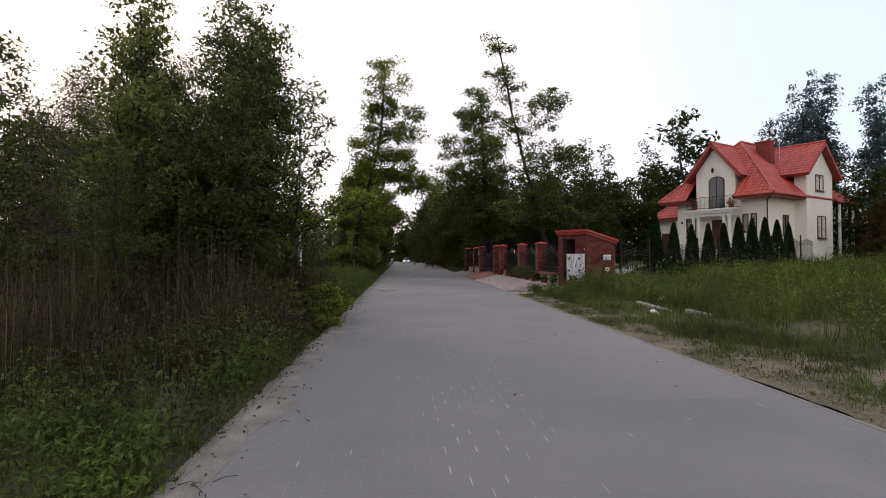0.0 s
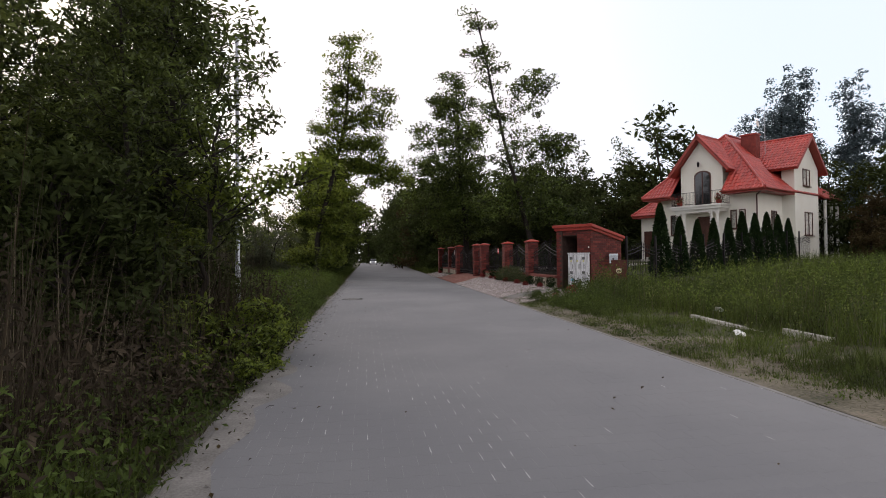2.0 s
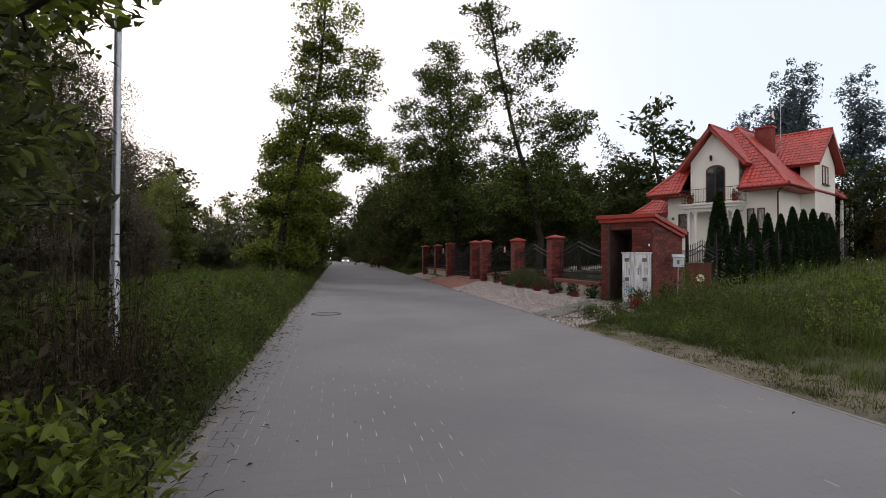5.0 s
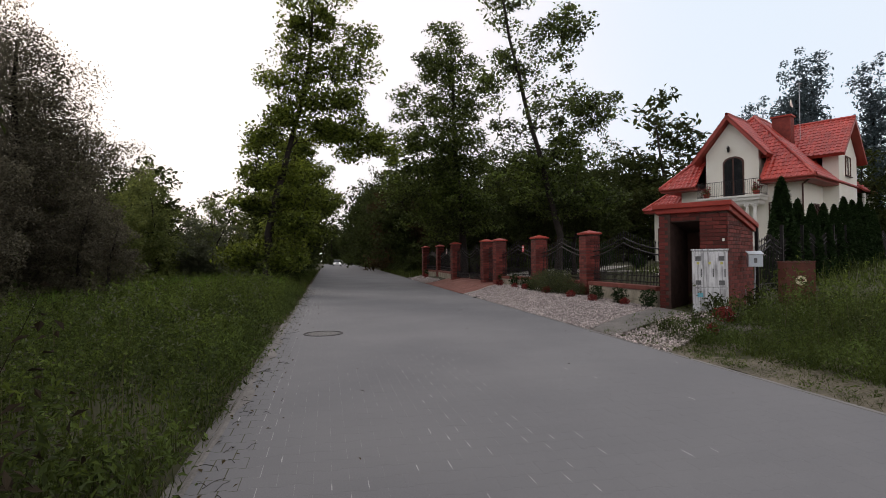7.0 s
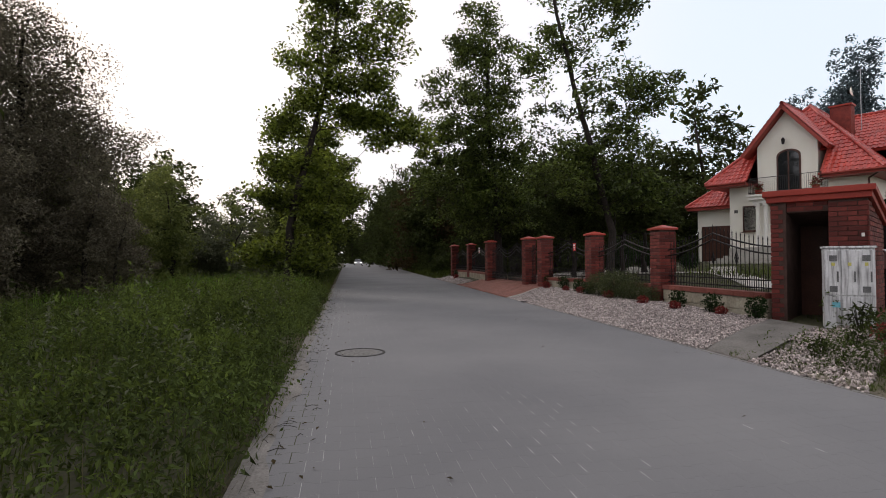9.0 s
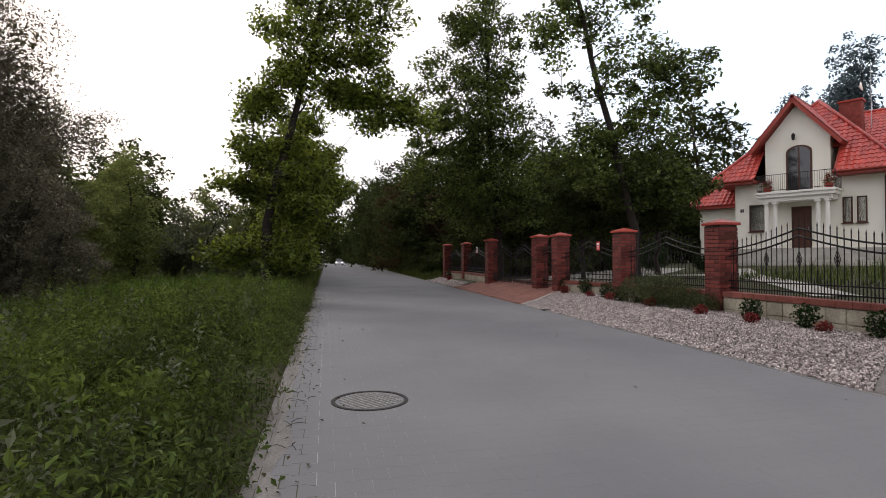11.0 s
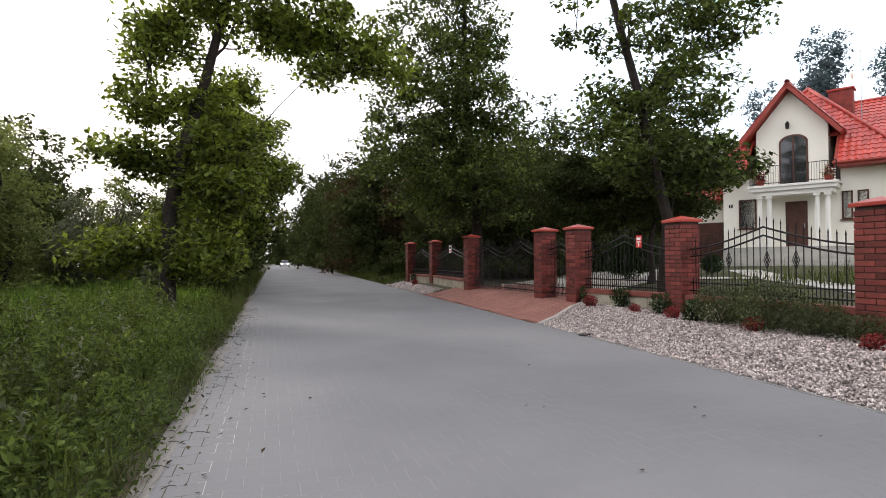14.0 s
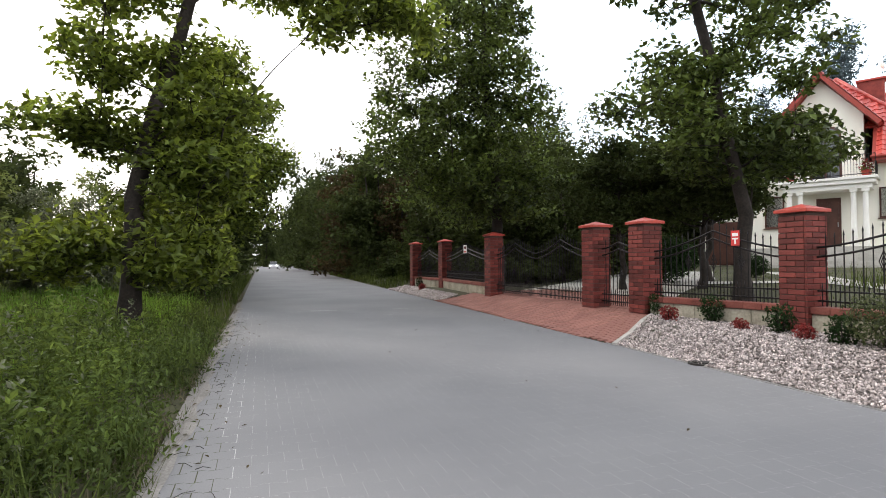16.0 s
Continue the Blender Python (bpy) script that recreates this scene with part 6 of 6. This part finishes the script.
mf, lf_ = run(POSTS["E"], POSTS["F"])
sign(mf @ pose(lf_ * 0.5, 0.0, 1.68, 0, 0, 180) @ pose(0, -0.03, 0), 0.36, 0.28, M_SIGNW, [(-0.38, 0.38, 0.02, 0.34, M_BIN), (-0.4, 0.4, -0.4, -0.2, M_SIGNR)], "white warning sign with a red band")
mf, lf_ = run(POSTS["B"], POSTS["C"])
sign(mf @ pose(lf_ * 0.33, 0.0, 1.6, 0, 0, 180) @ pose(0, -0.03, 0), 0.14, 0.24, M_SIGNR, [(-0.35, 0.35, 0.12, 0.34, M_SIGNW), (-0.1, 0.1, -0.4, 0.02, M_SIGNW), (-0.36, 0.36, -0.08, 0.02, M_SIGNW)], "red sign with white markings")
for x0 in (-7.2, -7.08):
    part("number_plate", boxed(x0, x0 + 0.08, -0.02, -0.002, 2.6, 2.8), M_IRON, house)

# ---- manhole ----
mh = thing("manhole_cover", pose(-2.05, 19.28, 0.003), "round cast iron manhole cover with a grid pattern", "manhole cover")
M_CAST = mat("worn_cast_iron", (0.014, 0.012, 0.011), (0.035, 0.031, 0.028), 14, 0.75, 0.15, 80)
M_CASTL = mat("polished_cast_iron", (0.18, 0.172, 0.165), (0.28, 0.27, 0.255), 14, 0.6, 0.1, 80)
ring = [(math.cos(a), math.sin(a)) for a in np.linspace(0, 2 * math.pi, 49)[:-1]]
bm = bmesh.new()
loops = [[bm.verts.new((x * r_, y * r_, z)) for x, y in ring] for r_, z in ((0.335, -0.01), (0.33, 0.004), (0.298, 0.004), (0.295, -0.01))]
for a, b in zip(loops, loops[1:]):
    for i in range(48):
        j = (i + 1) % 48
        bm.faces.new((a[i], a[j], b[j], b[i]))
bmesh.ops.recalc_face_normals(bm, faces=bm.faces)
part("frame", bm, M_CAST, mh)
bm = bmesh.new()
rod(bm, (0, 0, -0.012), (0, 0, -0.004), 0.29, sides=48)
cov = part("cover", bm, M_CAST, mh)
bits = []
for i in range(-7, 8):
    for j in range(-7, 8):
        x, y = i * 0.045, j * 0.045
        if math.hypot(x, y) < 0.262:
            q = np.array([(-1, -1, 0), (1, -1, 0), (1, 1, 0), (-1, 1, 0), (-0.85, -0.85, 1), (0.85, -0.85, 1), (0.85, 0.85, 1), (-0.85, 0.85, 1)]) * np.array([0.0155, 0.0155, 0.009])
            bits.append((q + np.array([x, y, -0.004]), np.array([(4, 5, 6, 7), (0, 1, 5, 4), (1, 2, 6, 5), (2, 3, 7, 6), (3, 0, 4, 7)])))
tagged(part("studs", mesh_np("studs", *join_np(bits), M_CASTL), None, cov, at=pose(0, 0, 0, 0, 0, 35)), kind="stuff")
vc = thing("valve_cover", pose(2.22, 27.15, land(2.22, 27.15) + 0.01), "small oval valve cover in the gravel", "valve cover")
bm = bmesh.new()
rod(bm, (0, 0, 0), (0, 0, 0.04), 0.15, sides=20)
part("cover", bm, M_CAST, vc)
bm = bmesh.new()
rod(bm, (0, 0, 0.041), (0, 0, 0.05), 0.1, sides=20)
part("plug", bm, M_CAST, vc)

# ---- pole, debris, broken posts ----
pole = thing("steel_pole", pose(-3.88, 13.62, land(-3.88, 13.62)), "slim galvanised steel pole in the grass", "pole")
v, f = tube([(0, 0, -0.2), (0, 0, 1.2), (0, 0, 1.22), (0, 0, 6.0)], [0.055, 0.053, 0.045, 0.034], 14)
part("shaft", mesh_np("shaft", v, f, M_STEEL, True), None, pole)
part("hatch", boxed(-0.035, 0.035, -0.06, -0.05, 0.5, 0.8, 0.004), M_STEEL, pole)
for i, (x, y, a, ln) in enumerate(((4.85, 11.6, -84, 1.7), (5.08, 9.5, -80, 0.75))):
    pr = thing("broken_post", pose(x, y, land(x, y) + 0.05, 0, 3, a), "pale broken concrete fence post lying in the grass", "concrete post", "broken posts")
    part("post", boxed(0, ln, -0.05, 0.05, -0.05, 0.05, 0.012), M_CONC, pr)
g = rg(97)
for i in range(3):
    lp = thing("paper_scrap", pose((4.4, 5.6, 6.9)[i], (9.5, 12.0, 9.4)[i], land(5.1, 10.6) + (0.04, 0.12, 0.2)[i], 10, 0, 40 * i), "crumpled white paper scrap in the grass", "litter", "paper scraps")
    gx = np.linspace(-0.08, 0.08, 5)
    pv = np.array([(a, b, g.normal(0, 0.025)) for b in gx for a in gx])
    pf = np.array([(r_ * 5 + c, r_ * 5 + c + 1, (r_ + 1) * 5 + c + 1, (r_ + 1) * 5 + c) for r_ in range(4) for c in range(4)])
    part("sheet", mesh_np("sheet", pv, pf, M_SIGNW), None, lp)
bits = []
for i in range(260):     # dead twigs along the left edge and on the paving
    y = g.uniform(1, 34)
    x = road_l(y) + g.normal(0.02, 0.16)
    a, ln = g.uniform(0, 3.14), g.uniform(0.03, 0.16)
    p = np.array([x, y, 0.008 if x > road_l(y) else land(x, y) + 0.03])
    d = np.array([math.cos(a), math.sin(a), 0]) * ln
    bits.append(tube([p, p + d * 0.5 + np.array([0, 0, 0.012]), p + d], [0.0025, 0.002, 0.0015], 4))
v, f = join_np(bits)
tagged(new("twigs", mesh_np("twigs", v, f, M_BARK)), "dead brown twigs along the lane's edge", "twigs", kind="stuff")
c = np.column_stack([g.uniform(-2.5, 2.6, 60), g.uniform(1, 34, 60), np.full(60, 0.012)])
c = np.concatenate([c, np.column_stack([[road_l(q) + abs(g.normal(0, 0.25)) for q in np.linspace(1, 34, 260)], np.linspace(1, 34, 260), np.full(260, 0.012)])])
tagged(new("fallen_leaves", mesh_np("fallen_leaves", *leaves(g, c, 0.04, 0.6, 0.12), M_RUSTLEAF)), "few fallen brown leaves on the paving", "leaves", kind="stuff")

# ---- a car far down the lane ----
M_CAR = mat("white_car_paint", (0.6, 0.6, 0.62), (0.7, 0.7, 0.72), 2, 0.25, 0, 20, spec=0.6)
M_BEAM = mat("lit_lamp", (0.9, 0.9, 0.88), (0.95, 0.95, 0.93), 5, 0.2, 0, 20)
M_BEAM.node_tree.nodes["Principled BSDF"].inputs["Emission Color"].default_value = (1.0, 0.97, 0.9, 1)
M_BEAM.node_tree.nodes["Principled BSDF"].inputs["Emission Strength"].default_value = 4.0
M_TYRE = mat("tyre_rubber", (0.015, 0.015, 0.015), (0.03, 0.03, 0.03), 9, 0.9, 0.1, 60)
car = thing("car", pose(-8.7, 140, 0.0, 0, 0, 4), "white car coming along the lane", "car")
bm = boxed(-0.88, 0.88, -2.1, 2.1, 0.3, 0.85, 0.08)
part("body", bm, M_CAR, car)
bm = boxed(-0.8, 0.8, -1.1, 1.7, 0.852, 1.42)
for v in bm.verts:
    if v.co.z > 1:
        v.co.x *= 0.82
        v.co.y = v.co.y * 0.72 + 0.1
part("cabin", bm, M_GLASS, car, "dark glazed cabin")
part("roof", boxed(-0.66, 0.66, -0.65, 1.3, 1.422, 1.46, 0.015), M_CAR, car)
for sx in (-1, 1):
    part("headlight", boxed(sx * 0.62 - 0.16, sx * 0.62 + 0.16, -2.13, -2.06, 0.6, 0.74, 0.02), M_BEAM, car, "lit headlight")
    for sy in (-1.3, 1.3):
        wh = part("wheel", rod(bmesh.new(), (sx * 0.72, sy, 0.32), (sx * 0.9, sy, 0.32), 0.32, sides=18), M_TYRE, car)
        part("rim", rod(bmesh.new(), (sx * 0.86, sy, 0.32), (sx * 0.91, sy, 0.32), 0.2, sides=14), M_STEEL, wh)

# a concrete fence far down the lane
for i in range(3):
    x0 = -0.6 + 1.9 * i
    fp = thing("concrete_panel", pose(x0, 165, land(x0, 165) - 0.05, 0, 0, 4), "grey concrete fence panel beside the far lane", "fence", "far fence panels")
    part("slab", boxed(0.08, 1.82, -0.03, 0.03, 0.0, 1.5, 0.01), M_CONC, fp)
    part("post", boxed(-0.07, 0.07, -0.07, 0.07, 0.0, 1.65, 0.01), M_CONC, fp)
